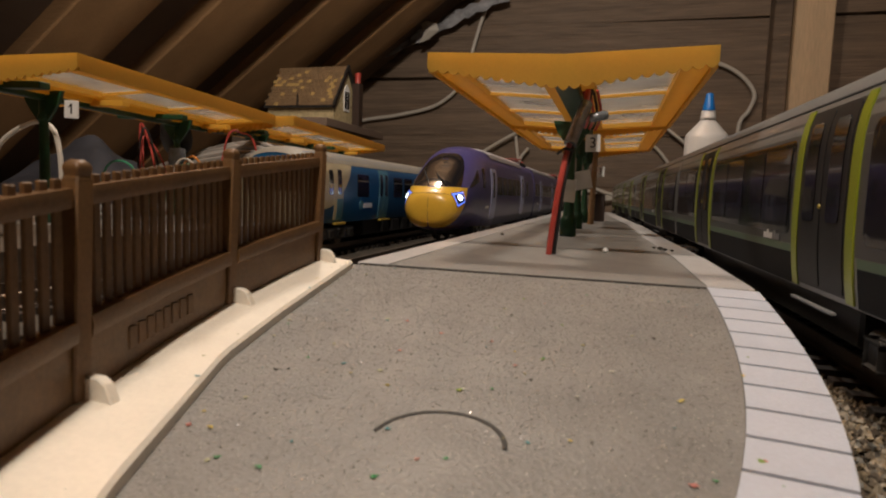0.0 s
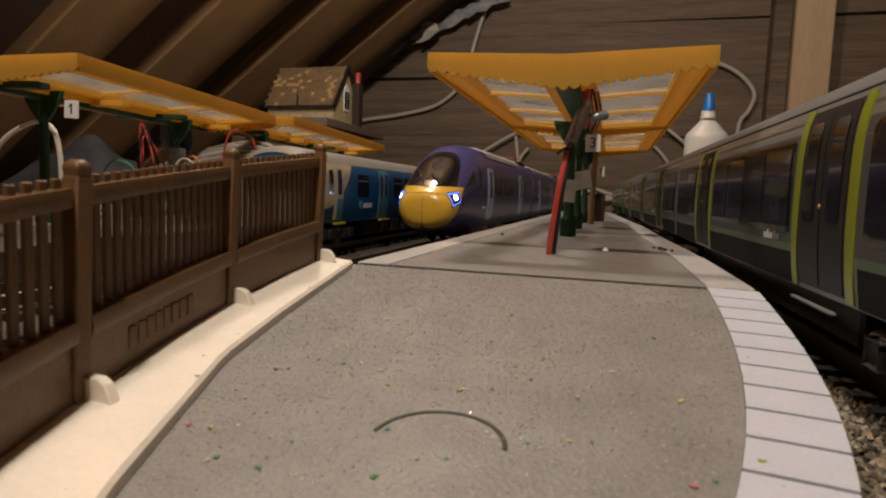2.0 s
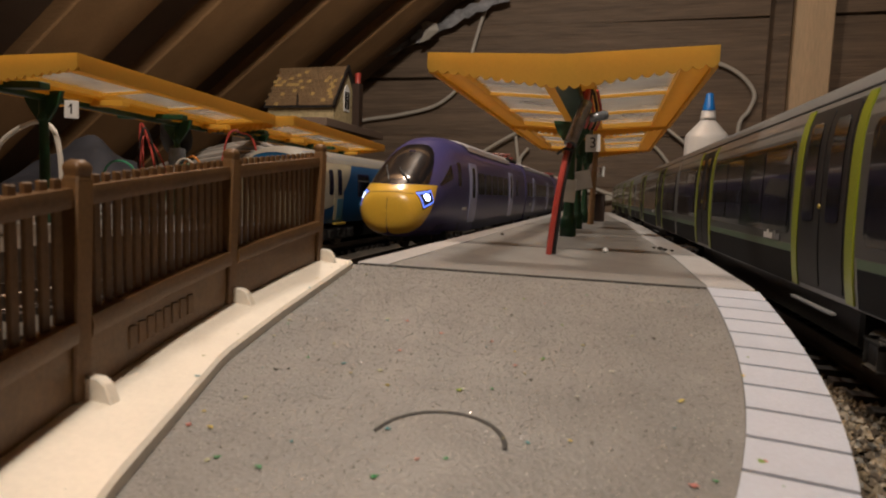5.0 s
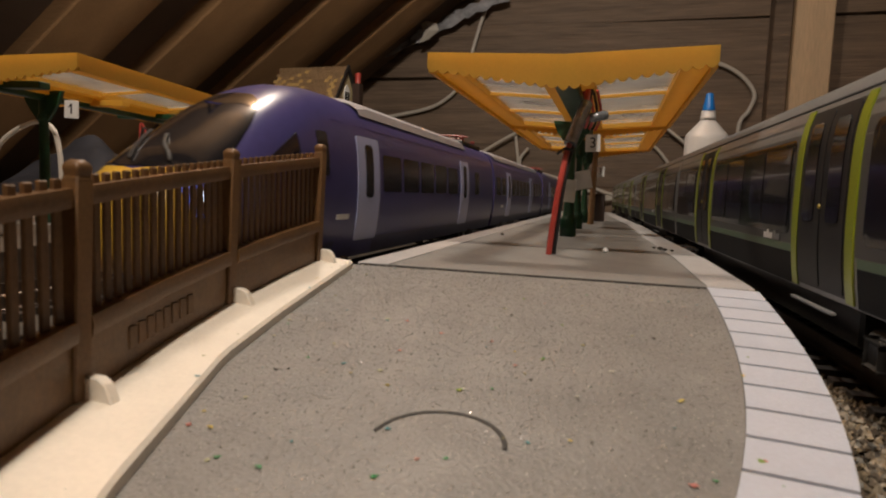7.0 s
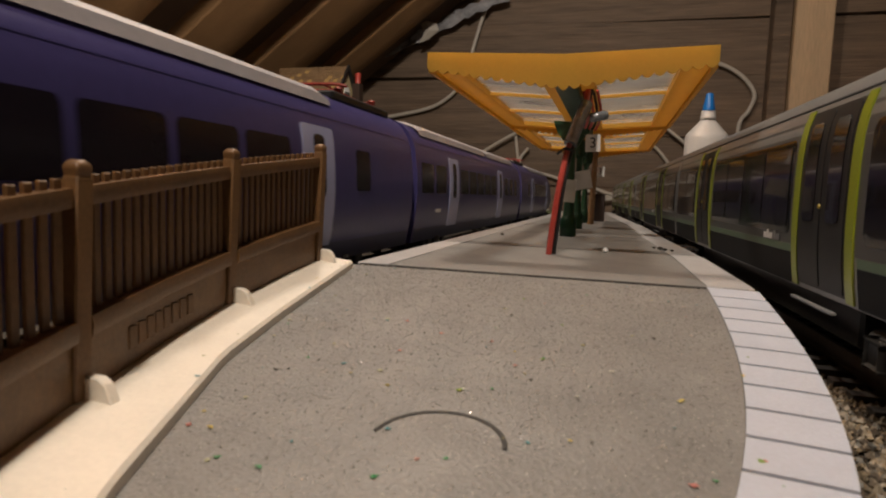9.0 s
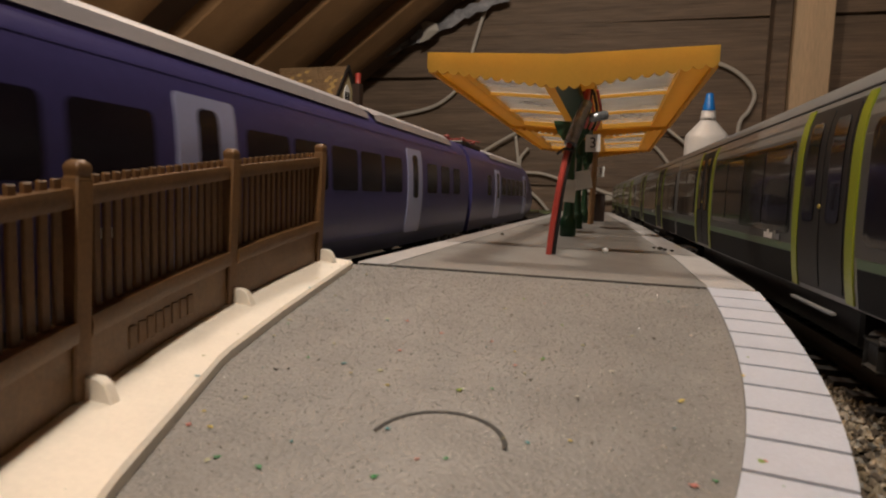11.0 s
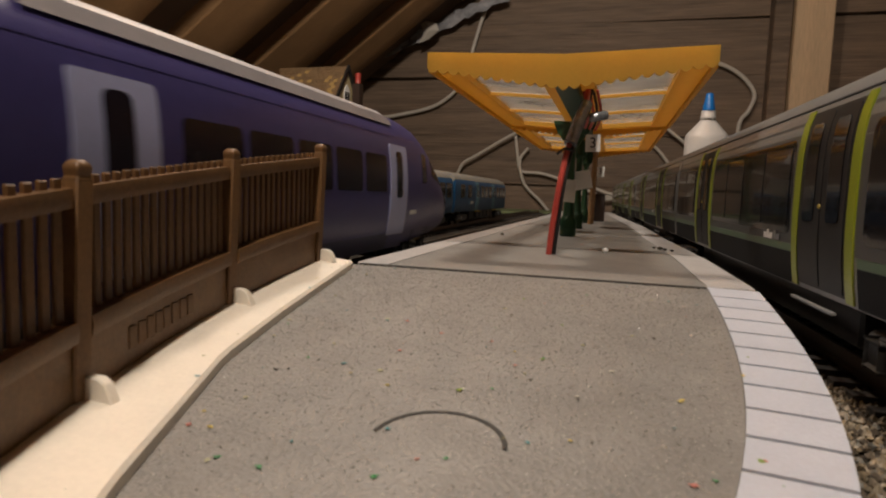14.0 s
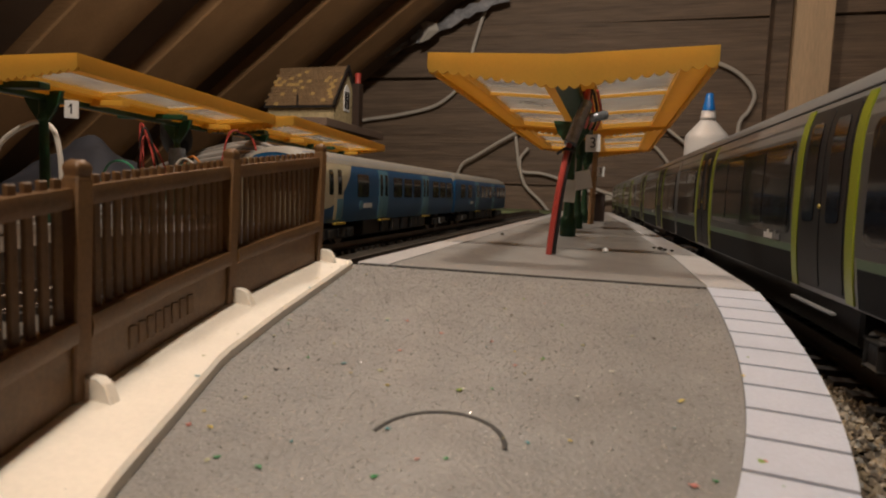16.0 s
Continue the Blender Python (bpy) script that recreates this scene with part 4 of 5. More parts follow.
POST_X = -4.0
CX0 = -17.5
canopy = canopy_thing("yellow and glazed butterfly canopy on a dark green column", 172.0, (117.0,))
canopy.matrix_basis = at_mm(CX0, 202, 18)
canopy_b = canopy_thing("yellow and glazed butterfly canopy on two dark green columns", 172.0, (24.0, 124.0))
canopy_b.matrix_basis = at_mm(CX0 - 0.5, 376, 18)
POST_X = 0.0
turn = math.radians(7.4)
canopy_l = canopy_thing("yellow butterfly canopy on green columns over the far platform", 180.0, (36.0, 140.0), True)
canopy_l.matrix_basis = at_mm(-196 - 45.8 * math.cos(turn), 188 - 45.8 * math.sin(turn), 18, 0, 0, 7.4)
turn = math.radians(6.4)
canopy_m = canopy_thing("long yellow butterfly canopy on green columns over the far platform", 240.0, (40.0, 130.0, 215.0), True)
canopy_m.matrix_basis = at_mm(-207 - 45.8 * math.cos(turn), 369 - 45.8 * math.sin(turn), 18, 0, 0, 6.4)


# ---- far platform and the things on it ----
far_platform = empty("far_platform", 0, 0, 0, 0, "grey moulded platform under the long yellow canopies", "platform", kind="structure")
part("deck", prism([(-530, 205), (-182, 205), (-182, 760), (-530, 760)], 0, TOP, "z", bevel=0.3), M_PLATFORM, far_platform)
part("edge_course", prism([(-181.8, 205), (-173, 205), (-173, 760), (-181.8, 760)], 0, TOP + 0.1, "z", bevel=0.2), M_PAVING_DULL, far_platform, "pale paved edge strip")
part("ramp_deck", prism([(20.0, 0), (204.7, 0), (204.7, TOP), (160.0, TOP), (20.0, TOP - 140 * RAMP)], -330, -173, "x"), M_BOARD, far_platform, "brown end ramp")
far_fence = copy_thing(fence, at_mm(-122, 6, -1.7))
far_fence["label"] = "dark brown moulded picket fence on the far platform"
for ob in list(far_fence.children):
    if ob.name.split(".")[0] in ("footing", "foot_gusset"):
        bpy.data.objects.remove(ob)


def sign(text, m, w=7.5, h=8.5, label="white card platform number sign"):
    s = new("number_sign")
    s.matrix_basis = m
    tagged(s, label, "sign")
    part("card", box(-w / 2, w / 2, -0.25, 0.25, -h / 2, h / 2, 0.1), M_WHITE, s)
    cu = bpy.data.curves.new("numeral", "FONT")
    cu.body, cu.size, cu.align_x, cu.align_y, cu.extrude = text, h * 0.85 * MM, "CENTER", "CENTER", 0.00005
    cu.materials.append(M_BLACK)
    ob = new("numeral", cu)
    bpy.context.view_layer.update()
    dg = bpy.context.evaluated_depsgraph_get()
    me = bpy.data.meshes.new_from_object(ob.evaluated_get(dg))
    bpy.data.objects.remove(ob)
    n = new("numeral", me)
    n.parent = s
    n.matrix_basis = pose(0, -0.00032, 0, 90, 0, 0)
    n["label"] = "black printed numeral"
    return s


sign_one = sign("1", at_mm(-228.6, 216, 68, 0, 2, 14), 6.3, 7.7)
part("numeral_flag", prism([(-1.25, 1.1), (-0.2, 2.25), (-0.2, 1.65), (-0.95, 0.75)], -0.42, -0.28, "y"), M_BLACK, sign_one, "slanted stroke of the numeral")
sign("3", at_mm(-11.1, 502, 58.9, 0, 1, 4), 6.6, 8.0)
sign("3", at_mm(-10.6, 296, 63.4, 0, -2, 8), 6.8, 8.0)


# ---- wires at the canopy's near end ----
def cable(name, pts, r, mat, label, cat="cable", n=8, group=""):
    lo = min(pts, key=lambda p: p[2])
    o = Vector(lo)
    e = part(name, tube([tuple(Vector(p) - o) for p in pts], r, n), mat, at=at_mm(*lo))
    return tagged(e, label, cat, group)


cable("red_wire", [(-20.4, 213, 17.6), (-19.6, 212.5, 27), (-17.9, 213, 42), (-16.2, 221, 55.5), (-13.8, 226, 63), (-11.6, 231, 72), (-11.0, 233, 79)], 1.05, M_REDWIRE, "thick red insulated wire rising from the platform", "wire")
cable("black_wire", [(-19.0, 214.6, 17.6), (-18.2, 214.2, 27), (-16.8, 214.8, 42), (-15.0, 222.4, 55.5), (-13.0, 227.5, 63), (-11.0, 232, 72), (-9.6, 234, 79)], 0.85, M_BLACK, "black insulated wire rising from the platform", "wire")
cable("cable_sleeve", [(-15.7, 221.2, 56.6), (-14.6, 223.2, 60.4), (-13.1, 226, 65.5), (-11.2, 230, 71.8)], 2.3, M_GREYTUBE, "dark grey glossy shrink sleeve round the wires", "cable sleeve", 14)
cable("cable_tie", [(-19.8, 221.0, 53.2), (-17.0, 217.2, 54.6), (-14.2, 221.4, 54.2)], 0.55, M_BLACK, "black tie round the wires", "cable tie", 6)
for k, (dx, mat, lab) in enumerate(((0, M_REDWIRE, "thin red wire hanging from the canopy"), (2.2, M_REDWIRE, "thin red wire hanging from the canopy"), (3.6, M_BLACK, "thin black wire hanging from the canopy"), (5.0, M_REDWIRE, "thin red wire hanging from the canopy"))):
    cable("thin_wire", [(-13.0 + dx, 236 + k, 78), (-11.5 + dx, 240 + 3 * k, 71), (-11.5 + dx * 0.8, 250 + 4 * k, 68.5), (-12.5 + dx * 0.7, 256 + 3 * k, 66)], 0.55, mat, lab, "wire", 6, "wires under the canopy")
clip = part("wire_joint", lathe([(1.3, 0), (1.8, 0.6), (1.8, 6.0), (1.2, 7.0)], 12), M_GREYTUBE, at=at_mm(-10.5, 244, 68.5, 0, 78, 10))
tagged(clip, "short grey solder joint sleeve on the wires", "wire joint")
for (x, y, z, w, h, rz, ry, mat, lab) in ((-16.0, 326, 47.0, 9.5, 9.5, 10, -12, M_WHITE, "crumpled white paper tag on a column"), (-20.8, 306, 41.0, 6.0, 11.0, 10, 3, M_GLAZE, "cloudy clear tape wrapped round a column")):
    tg = part("paper_tag", box(-w / 2, w / 2, -0.2, 0.2, -h / 2, h / 2, 0.08), mat, at=at_mm(x, y, z, 0, ry, rz))
    tagged(tg, lab, "tag")
stick = part("wooden_stick", lathe([(2.3, 0), (2.3, 0.3), (1.9, 55)], 10), M_RAFTER, at=at_mm(-15.6, 480, 18, 0, 1.0, 0))
tagged(stick, "pale wooden stick propped under the canopy", "stick")
kiosk = empty("brown_kiosk", -11.9, 549, 18, 0, "small dark brown box kiosk standing on the platform", "kiosk")
M_KIOSK = material("dark_brown_box", (0.035, 0.02, 0.014), 0.5, vary=0.25, bump=0.15)
part("body", box(-5.4, 5.4, -7, 7, 0, 22.4, 0.5), M_KIOSK, kiosk)
part("lid", box(-5.8, 5.8, -7.6, 7.6, 22.4, 23.8, 0.5), M_KIOSK, kiosk)
bead = part("glass_bead", lathe([(0.3, 0), (1.0, 0.35), (1.15, 0.9), (0.8, 1.6), (0.2, 1.9)], 12), M_WHITE, at=at_mm(-1.6, 232, 18.05))
tagged(bead, "tiny shiny white bead lying on the platform", "bead")
for (x, y, s) in ((19.5, 262, 1.2), (21.0, 258, 0.9), (17.5, 266, 0.8), (-52.0, 300, 1.0), (23.5, 255, 0.8)):
    c = bmesh.new()
    bmesh.ops.create_icosphere(c, subdivisions=1, radius=s)
    for v in c.verts:
        v.co *= 0.75 + 0.5 * random.random()
        v.co.z = v.co.z * 0.6 + s * 0.5
    tagged(part("ballast_crumb", c, M_BALLAST, at=at_mm(x, y, 18.1)), "stray brown ballast crumb on the platform", "stone", "stray crumbs")

# ---- white glue bottle behind the grey train ----
bottle = empty("glue_bottle", 104, 800, 0, 0, "white plastic glue bottle with a blue nozzle cap", "bottle")
b = lathe([(23, 0), (24.8, 2), (24.8, 112), (24.4, 116), (23, 119), (9.8, 134), (8.4, 136), (8.2, 146), (7.2, 147)], 28)
for v in b.verts:
    v.co.y *= 0.7
part("body", b, M_BOTTLE, bottle)
part("neck_ring", lathe([(8.8, 137.0), (9.0, 137.6), (9.0, 139.4), (8.8, 140)], 24), M_BOTTLE, bottle)
part("cap", lathe([(7.0, 147), (7.0, 149), (6.4, 153), (5.0, 160), (4.2, 166), (3.0, 167.5)], 20), M_BLUECAP, bottle, "blue nozzle cap")

# ---- raised shelf with the model cottage ----
shelf = part("raised_shelf", box(-555, -392, 790, 1010, 125, 137, 1.0), M_FELT)
tagged(shelf, "brown plywood shelf raised above the layout", "shelf", kind="structure")
riser = part("shelf_riser", box(-550, -400, 800, 815, 0, 125), M_BOARD)
tagged(riser, "brown plywood riser under the shelf", "riser", kind="structure")
M_TILE = material("brown_roof_tiles", (0.17, 0.11, 0.06), 0.35, vary=0.35, scale=60, fine=500, bump=0.5, island=0.5, coat=0.2)
M_TILEPALE = material("ochre_roof_tiles", (0.36, 0.24, 0.09), 0.4, vary=0.2, bump=0.3)
M_STONE = material("yellow_stone_card", (0.42, 0.34, 0.19), 0.6, vary=0.45, scale=160, fine=600, bump=0.4)
house = empty("model_cottage", -470, 900, 137, -3, "model stone cottage with a patchy brown tiled roof", "house")
part("wall", box(-58, 58, -40, 40, 0, 30, 0.4), M_STONE, house, "yellow stone card wall")
part("gable", prism([(-40, 30), (40, 30), (0, 88)], 56, 58, "x"), M_STONE, house, "yellow stone gable")
part("gable", prism([(-40, 30), (40, 30), (0, 88)], -58, -56, "x"), M_STONE, house, "yellow stone gable")
for s in (-1, 1):
    part("roof", prism([(0, 91), (s * 46, 25), (s * 46, 22), (0, 87)], -61, 61, "x"), M_BLACK, house, "dark roof slope")
rr = random.Random(7)
tile_mesh = [mesh_of("roof_tile", box(-3.6, 3.6, -3.3, 3.3, -0.4, 0.6, 0.2), M_TILE), mesh_of("roof_tile", box(-3.6, 3.6, -3.3, 3.3, -0.4, 0.6, 0.2), M_TILEPALE)]
ang = math.degrees(math.atan2(66, 46))
for i in range(16):
    for j in range(12):
        f = (j + 0.5) / 12
        ob = new("roof_tile", tile_mesh[1 if rr.random() < 0.09 else 0])
        ob.parent = house
        ob.matrix_basis = at_mm(-57 + i * 7.6 + (3.8 if j % 2 else 0) - 1.9, -46 * f, 91 - 66 * f + 0.6, ang + rr.uniform(-3, 1), 0, 0)
part("bargeboard", prism([(0, 94), (-48, 25), (-45, 21), (0, 87), (45, 21), (48, 25)], 59, 62.5, "x"), M_BLACK, house, "black bargeboard")
w = part("window", prism([(-9, 22), (9, 22), (9, 52), (5, 60), (0, 63), (-5, 60), (-9, 52)], 58, 59.2, "x"), M_WHITE, house, "arched white window")
for y0, y1 in ((-7.5, -0.8), (0.8, 7.5)):
    part("pane", box(59.0, 59.6, y0, y1, 25, 52, 0.2), M_BLACKGLASS, w, "dark pane")
part("finial", prism([(-1.4, 22), (1.4, 22), (0.9, 40), (0, 44), (-0.9, 40)], -48.5, -47.5, "y"), M_BLACK, house, "black pointed finial")
ch = part("chimney", box(66, 78, 4, 18, 0, 66, 0.6), M_KIOSK, house, "dark brown chimney stack")
part("chimney_pot", lathe([(4.5, 66), (4.0, 68), (4.6, 82), (3.6, 82.5)], 12, None, 72, 11), M_REDWIRE, ch, "red chimney pot")

# ---- white cables slung along the gable ----
WY = WALL_Y - 14.0


def on_wall(px, pz, y=WY):
    return (px, y, pz)


def wall_pts(points, depth=WY):
    """Places on the gable from bearings: tangents to the right of the track's line and above the eye."""
    return [(a * depth, depth, 38 + b * depth) for a, b in points]


CABLES = [
    [(-0.210, 0.322), (-0.224, 0.278), (-0.235, 0.238), (-0.248, 0.188), (-0.292, 0.147), (-0.362, 0.129), (-0.430, 0.119), (-0.47, 0.10)],
    [(0.095, 0.195), (0.118, 0.203), (0.139, 0.205), (0.169, 0.189), (0.190, 0.162), (0.185, 0.137), (0.173, 0.115), (0.173, 0.05)],
    [(-0.263, -0.01), (-0.249, 0.044), (-0.221, 0.064), (-0.166, 0.097), (-0.117, 0.120)],
    [(-0.159, 0.099), (-0.154, 0.065), (-0.147, 0.040), (-0.112, 0.036), (-0.076, 0.024), (-0.04, 0.0)],
    [(-0.137, 0.077), (-0.150, 0.056), (-0.141, 0.019), (-0.115, -0.007), (-0.10, -0.024)],
    [(0.064, 0.116), (0.081, 0.103), (0.107, 0.081), (0.13, 0.05)],
    [(0.049, 0.089), (0.069, 0.069), (0.087, 0.040), (0.09, 0.0)],
    [(-0.034, 0.018), (-0.0196, 0.0117), (0.0, 0.006), (0.0153, 0.0023), (0.03, -0.006)],
    [(-0.025, -0.004), (-0.0085, -0.0012), (0.004, 0.001), (0.0152, 0.0041), (0.028, 0.010)],
    [(-0.06, 0.0), (-0.040, 0.011), (-0.017, 0.003), (0.021, 0.004), (0.05, -0.015)],
]
for k, pts in enumerate(CABLES):
    cable("white_cable", wall_pts(pts, WY - 5 * (k % 3)), 4.4 if k < 2 else 3.6, M_WHITECABLE, "thick white cable slung across the boards", "cable", 10, "cables on the gable")
# torn strip of silvery membrane where roof and gable meet
rows = []
rs = random.Random(3)
line = smooth_path(wall_pts([(-0.474, 0.191), (-0.432, 0.217), (-0.371, 0.241), (-0.312, 0.267), (-0.254, 0.292), (-0.181, 0.320)], WALL_Y - 40), 6)
for p in line:
    w = 13 + rs.uniform(-5, 6)
    rows.append([(p.x + rs.uniform(-4, 4), p.y + rs.uniform(-8, 8), p.z + w * f + rs.uniform(-3, 3)) for f in (-1, -0.3, 0.4, 1)])
M_MEMBRANE = material("grey_membrane", (0.34, 0.34, 0.36), 0.5, vary=0.35, scale=40, fine=200, bump=0.6)
tagged(part("membrane_strip", sheet(rows, 0.8), M_MEMBRANE), "torn crumpled grey membrane strip along the gable", "membrane", kind="structure")
flap = sheet([[(-470, 1440, 440), (-455, 1436, 446), (-432, 1442, 440)], [(-462, 1437, 415), (-448, 1430, 420), (-425, 1440, 424)], [(-474, 1442, 396), (-462, 1438, 398), (-450, 1442, 404)]], 0.8)
tagged(part("paper_flap", flap, M_WHITECABLE), "loose pale flap hanging from the membrane", "flap")

# ---- heap of wires and leads on the far platform ----
M_BAG = material("dark_blue_cloth", (0.013, 0.013, 0.019), 0.8, vary=0.4, scale=40, bump=0.4)


def cloth_heap(x, y, wide, deep, high, label):
    """A crumpled mound of cloth resting on the far platform."""
    rows = []
    for i in range(19):
        row = []
        for j in range(15):
            a, b = i / 9 - 1, j / 7 - 1
            h = max(0.0, 1 - a * a) * max(0.0, 1 - b * b)
            fold = noise.noise(Vector((a * 2.6 + x, b * 2.6, 0.3)))
            row.append((a * wide, b * deep, high * h ** 0.6 * (1 + 0.35 * fold) + 2.2 * rs.random() * h))
        rows.append(row)
    tagged(part("dust_sheet", sheet(rows), M_BAG, at=at_mm(x, y, 18.05)), label, "cloth", "cloths on the far platform")


cloth_heap(-285, 430, 44, 40, 22, "dark blue crumpled cloth heaped on the far platform")
cloth_heap(-462, 455, 58, 55, 50, "large dark blue crumpled cloth heaped behind the columns")
HEAP_Y = 336
for k in range(6):
    cable("white_lead", [(-318 + 9 * k, HEAP_Y + 30 + 5 * k, 18.6), (-300 + 8 * k, HEAP_Y + 8, 42 + 3 * (k % 3)), (-268 + 6 * k, HEAP_Y + 4 * k, 50 + 4 * (k % 4)), (-236 + 5 * k, HEAP_Y + 10, 56 + 3 * (k % 2)), (-206 + 4 * k, HEAP_Y + 26, 50 - 2 * k), (-196 + 3 * k, HEAP_Y + 40, 18.6)], 1.5, M_GREYLEAD, "grey-white lead looped in a heap on the platform", "cable", 8, "leads in the heap")
for k in range(7):
    lift = 4.0 * (k % 4)
    cable("white_lead", [(-330 + 6 * k, 338 + 4 * k, 18.6), (-318 + 5 * k, 330 + 5 * k, 34 + lift * 0.6), (-290 + 5 * k, 331 + 5 * k, 42 + lift), (-258 + 3 * k, 332 + 6 * k, 50 + lift), (-226 + 2 * k, 334 + 6 * k, 55 + lift * 0.8), (-209 + 2 * k, 338 + 6 * k, 52), (-203 + 2 * k, 342 + 6 * k, 18.6)], 1.9 + 0.3 * (k % 3), M_GREYLEAD, "thick grey-white lead bundled in a heap on the platform", "cable", 8, "leads in the heap")
plug = part("black_plug", lathe([(6, 0), (9, 3), (10, 12), (9, 24), (6.5, 27), (5, 34)], 16), M_BLACK, at=at_mm(-284, 352, 62, 62, 0, 35))
tagged(plug, "black cable plug lying on the heap of leads", "plug")
part("tape_wrap", lathe([(3.4, 0), (4.9, 0.4), (5.2, 6), (4.8, 13), (3.2, 13.4)], 14), M_GREYTUBE, canopy_l, "crumpled silvery tape round the column", at=at_mm(0, 140, 28))
M_ORANGE = material("orange_insulation", (0.60, 0.20, 0.02), 0.4, vary=0.1, bump=0.02)
M_GREENWIRE = material("green_insulation", (0.03, 0.24, 0.12), 0.4, vary=0.1, bump=0.02)
for pts, mat, lab in (
        ([(-290, 322, 18.5), (-286, 320, 48), (-287, 322, 74), (-282, 324, 60), (-276, 322, 44), (-272, 326, 18.5)], M_REDWIRE, "thin red wire looped on the far platform"),
        ([(-283, 318, 18.5), (-280, 316, 42), (-283, 320, 66), (-274, 326, 50), (-268, 330, 18.5)], M_REDWIRE, "thin red wire looped on the far platform"),
        ([(-281, 315, 18.5), (-282, 314, 50), (-279, 318, 70), (-272, 330, 18.5)], M_BLACK, "thin black wire looped on the far platform"),
        ([(-322, 320, 18.5), (-312, 320, 46), (-300, 322, 50), (-288, 322, 40), (-280, 324, 18.5)], M_GREENWIRE, "thin green wire looped on the far platform"),
        ([(-256, 316, 18.5), (-250, 314, 46), (-243, 314, 54), (-236, 316, 44), (-232, 320, 18.5)], M_ORANGE, "thin orange wire looped on the far platform"),
        ([(-268, 318, 18.5), (-258, 316, 44), (-246, 316, 49), (-238, 318, 38), (-234, 322, 18.5)], M_GREENWIRE, "thin green wire looped on the far platform"),
        ([(-262, 312, 18.5), (-252, 312, 50), (-240, 314, 47), (-230, 320, 18.5)], M_WHITECABLE, "thin white wire looped on the far platform"),
        ([(-240, 330, 18.5), (-232, 332, 66), (-224, 336, 70), (-216, 338, 62), (-210, 342, 18.5)], M_REDWIRE, "thin red wire looped on the far platform")):
    cable("loose_wire", pts, 0.65, mat, lab, "wire", 6, "loose wires on the far platform")
cable("white_hose", [(-330, 255, 18.5), (-322, 256, 52), (-300, 256, 66), (-285, 256, 65), (-279, 256, 50), (-278, 256, 18.5)], 1.3, M_WHITECABLE, "white cable arched over the far platform", "cable", 8)

# ---- moulded marks on the fence's plinth: plain bars where the lettering cannot be read ----
for k in range(8):
    yy = 71.0 + k * 2.35
    tall = 3.4
    part("moulded_bar", box(-0.15, 0.42, -0.75, 0.75, 0, tall, 0.12), M_FENCE, fence, at=at_mm(fence_x(yy) + 0.62, yy, fence_tilt(yy) + 2.2, 0, 0, 0))

# ---- ballast stones beside the ramp ----
def scatter(name, count, region, mat, size, label, cat, seed, flat=1.0):
    """Many small angular stones in one object."""
    r = np.random.RandomState(seed)
    base = np.array([(1, 0, 0), (-1, 0, 0), (0, 1, 0), (0, -1, 0), (0, 0, 1), (0, 0, -1)], float)
    tri = np.array([(0, 2, 4), (2, 1, 4), (1, 3, 4), (3, 0, 4), (2, 0, 5), (1, 2, 5), (3, 1, 5), (0, 3, 5)])
    vs, fs = [], []
    for i in range(count):
        x, y, z = region(r)
        a = r.uniform(0, 6.28)
        rot = np.array([(math.cos(a), -math.sin(a), 0), (math.sin(a), math.cos(a), 0), (0, 0, 1)])
        sz = size * r.uniform(0.6, 1.35)
        p = base * r.uniform(0.55, 1.2, (6, 3)) * sz + r.uniform(-0.3, 0.3, (6, 3)) * sz
        p[:, 2] *= flat
        p = p @ rot.T + (x, y, z)
        fs.extend((tri + len(vs)).tolist())
        vs.extend(p.tolist())
    me = bpy.data.meshes.new(name)
    me.from_pydata([(a * MM, b * MM, c * MM) for a, b, c in vs], [], fs)
    me.materials.append(mat)
    ob = new(name, me)
    return tagged(ob, label, cat, kind="stuff")


def island_material(name, colors, rough=0.85):
    m = bpy.data.materials.new(name)
    m.use_nodes = True
    nt = m.node_tree
    b = nt.nodes["Principled BSDF"]
    g = nt.nodes.new("ShaderNodeNewGeometry")
    ramp = nt.nodes.new("ShaderNodeValToRGB")
    ramp.color_ramp.interpolation = "CONSTANT"
    while len(ramp.color_ramp.elements) < len(colors):
        ramp.color_ramp.elements.new(1.0)
    for k, c in enumerate(colors):
        ramp.color_ramp.elements[k].position = k / len(colors)
        ramp.color_ramp.elements[k].color = (*c, 1)
    nt.links.new(g.outputs["Random Per Island"], ramp.inputs[0])
    nt.links.new(ramp.outputs[0], b.inputs["Base Color"])
    b.inputs["Roughness"].default_value = rough
    return m


M_STONES = island_material("ballast_stones", [(0.24, 0.20, 0.14), (0.15, 0.12, 0.085), (0.36, 0.31, 0.24), (0.09, 0.07, 0.05), (0.22, 0.21, 0.185), (0.28, 0.22, 0.14)])
M_FLECKS = island_material("scatter_flecks", [(0.06, 0.26, 0.10), (0.55, 0.42, 0.10), (0.05, 0.22, 0.24), (0.50, 0.17, 0.14), (0.42, 0.40, 0.24), (0.20, 0.30, 0.06), (0.05, 0.04, 0.03), (0.6, 0.58, 0.5)], 0.6)


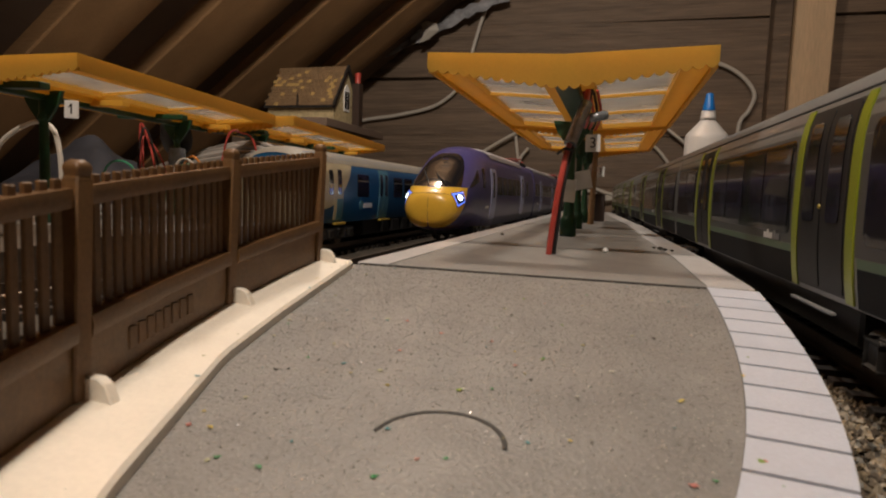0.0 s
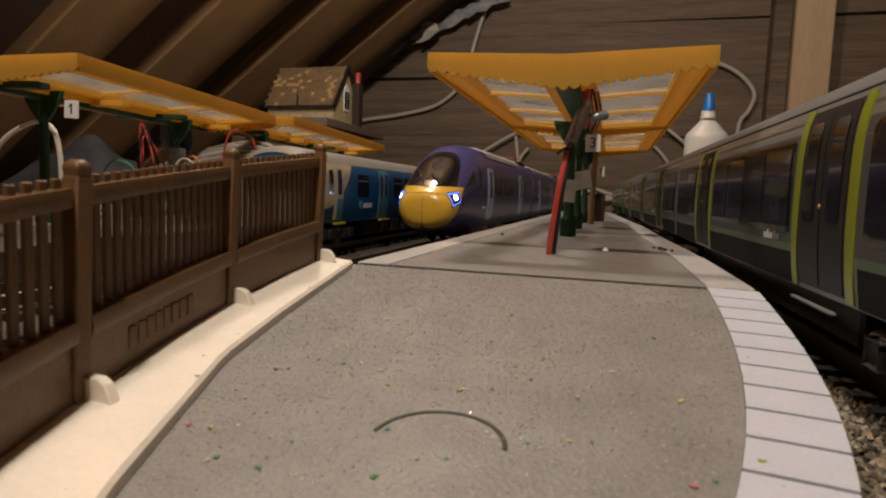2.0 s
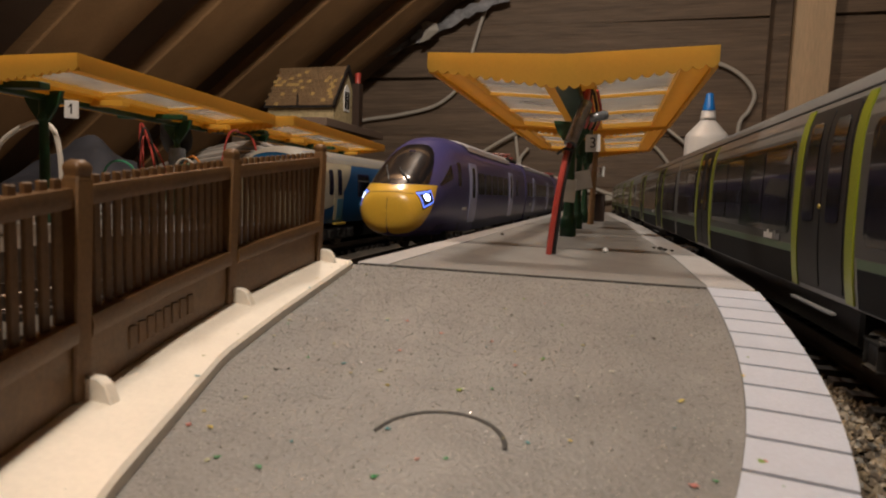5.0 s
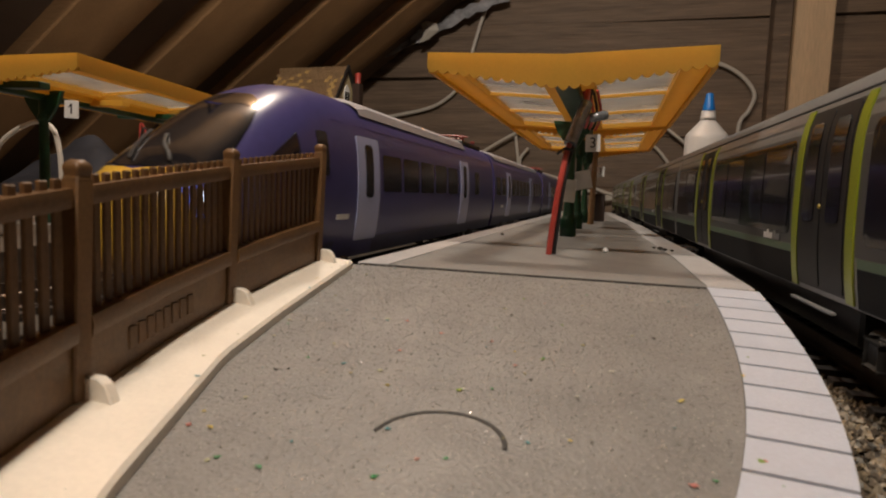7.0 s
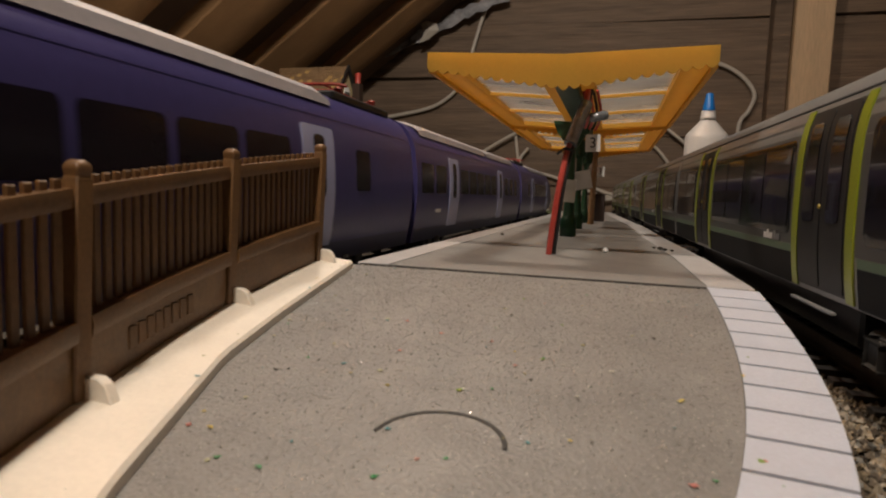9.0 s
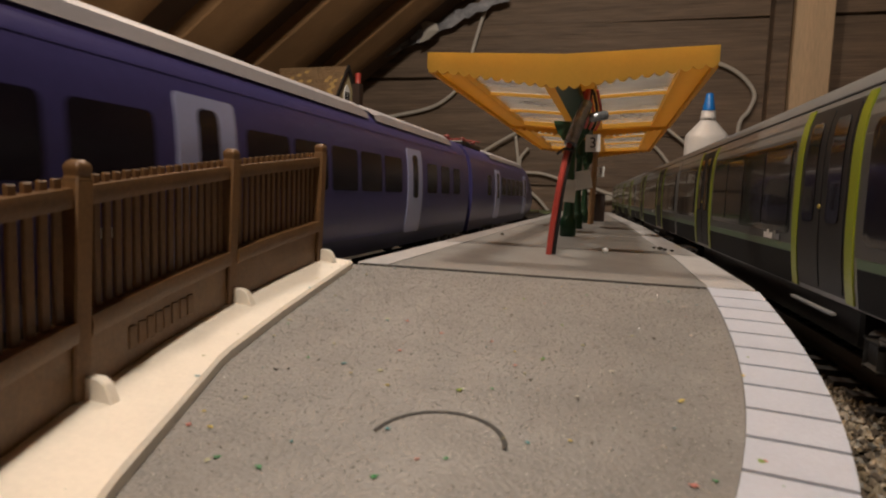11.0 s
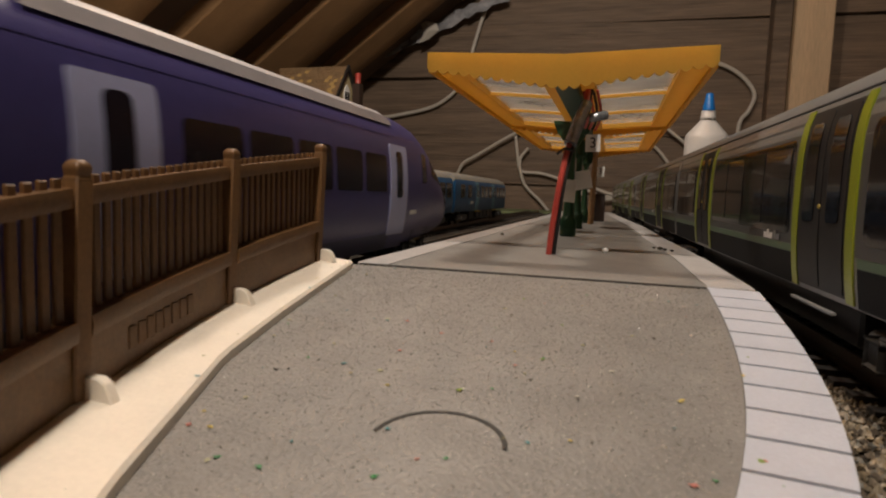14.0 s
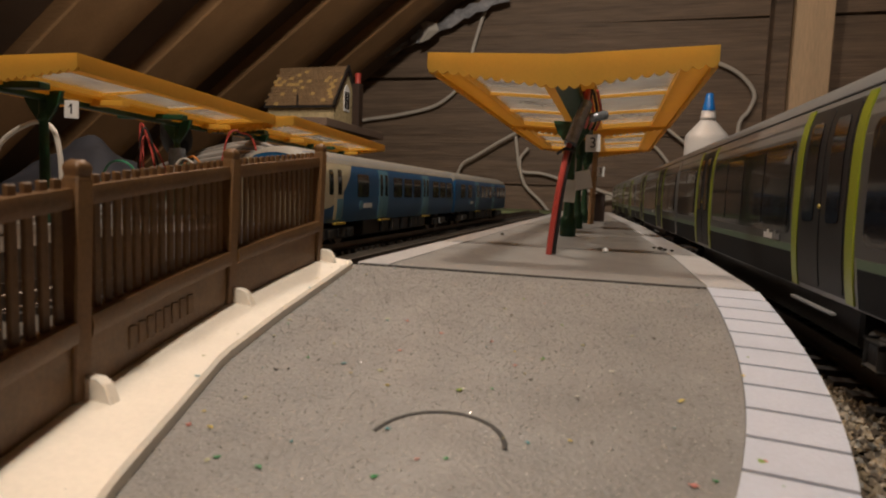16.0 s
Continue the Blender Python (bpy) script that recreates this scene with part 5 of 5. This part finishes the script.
def ballast_place(r):
    y = r.uniform(8, 300) if r.rand() < 0.4 else r.uniform(20, 130)
    lo = right_edge(y) + 0.3
    x = r.uniform(lo, right_track(y) + 20)
    return x, y, 3.4 + r.uniform(0, 0.9) - max(0.0, (right_track(y) - 20 - x)) * 0.12


scatter("ballast", 15000, ballast_place, M_STONES, 0.6, "loose grey-brown ballast beside the ramp", "ballast", 5)
FLECKS = [(-51.9, 74.9), (-41.0, 56.7), (-35.4, 56.2), (-25.7, 56.8), (-57.9, 103.1), (-57.6, 123.7), (-40.5, 128.0), (-31.6, 127.9), (-20.2, 122.5), (-32.5, 84.8), (-9.3, 96.9), (-10.9, 89.7), (-13.6, 92.4), (14.7, 95.9), (10.7, 86.7), (-6.6, 72.6), (-42.6, 108.2), (-40.5, 108.8), (-34.7, 61.6), (-51.1, 81.8), (-47.5, 80.5), (-19.1, 81.6), (-18.8, 102.8)]


def fleck_place(r):
    k = r.randint(0, 70)
    if k < len(FLECKS) and r.rand() < 0.75:
        x, y = FLECKS[k]
        x, y = x + r.normal() * 0.25, y + r.normal() * 0.25
    else:
        y = r.uniform(40, 152)
        x = r.uniform(strip_edge(y) + 1, right_edge(y) - 1)
    return x, y, ramp_z(y) + 0.2


scatter("scenic_flecks", 110, fleck_place, M_FLECKS, 0.42, "tiny coloured scatter flecks on the ramp", "flecks", 11, 0.35)


def dust_place(r):
    y = 40 + 113 * r.rand() ** 0.5
    return r.uniform(strip_edge(y) + 0.6, right_edge(y) - 11.5), y, ramp_z(y) + 0.04


M_DUST = island_material("grit_specks", [(0.5, 0.48, 0.44), (0.2, 0.19, 0.175), (0.36, 0.34, 0.32)], 0.14)
scatter("surface_grit", 17000, dust_place, M_DUST, 0.15, "fine pale grit moulded into the ramp surface", "grit", 13, 0.6)


def footing_place(r):
    y = r.uniform(30, 147)
    return r.uniform(fence_x(y) + 3, strip_edge(y) - 0.5), y, ramp_z(y) + FOOT + 0.1


scatter("footing_flecks", 28, footing_place, M_FLECKS, 0.4, "tiny scatter flecks on the cream footing", "flecks", 17, 0.35)


motions()
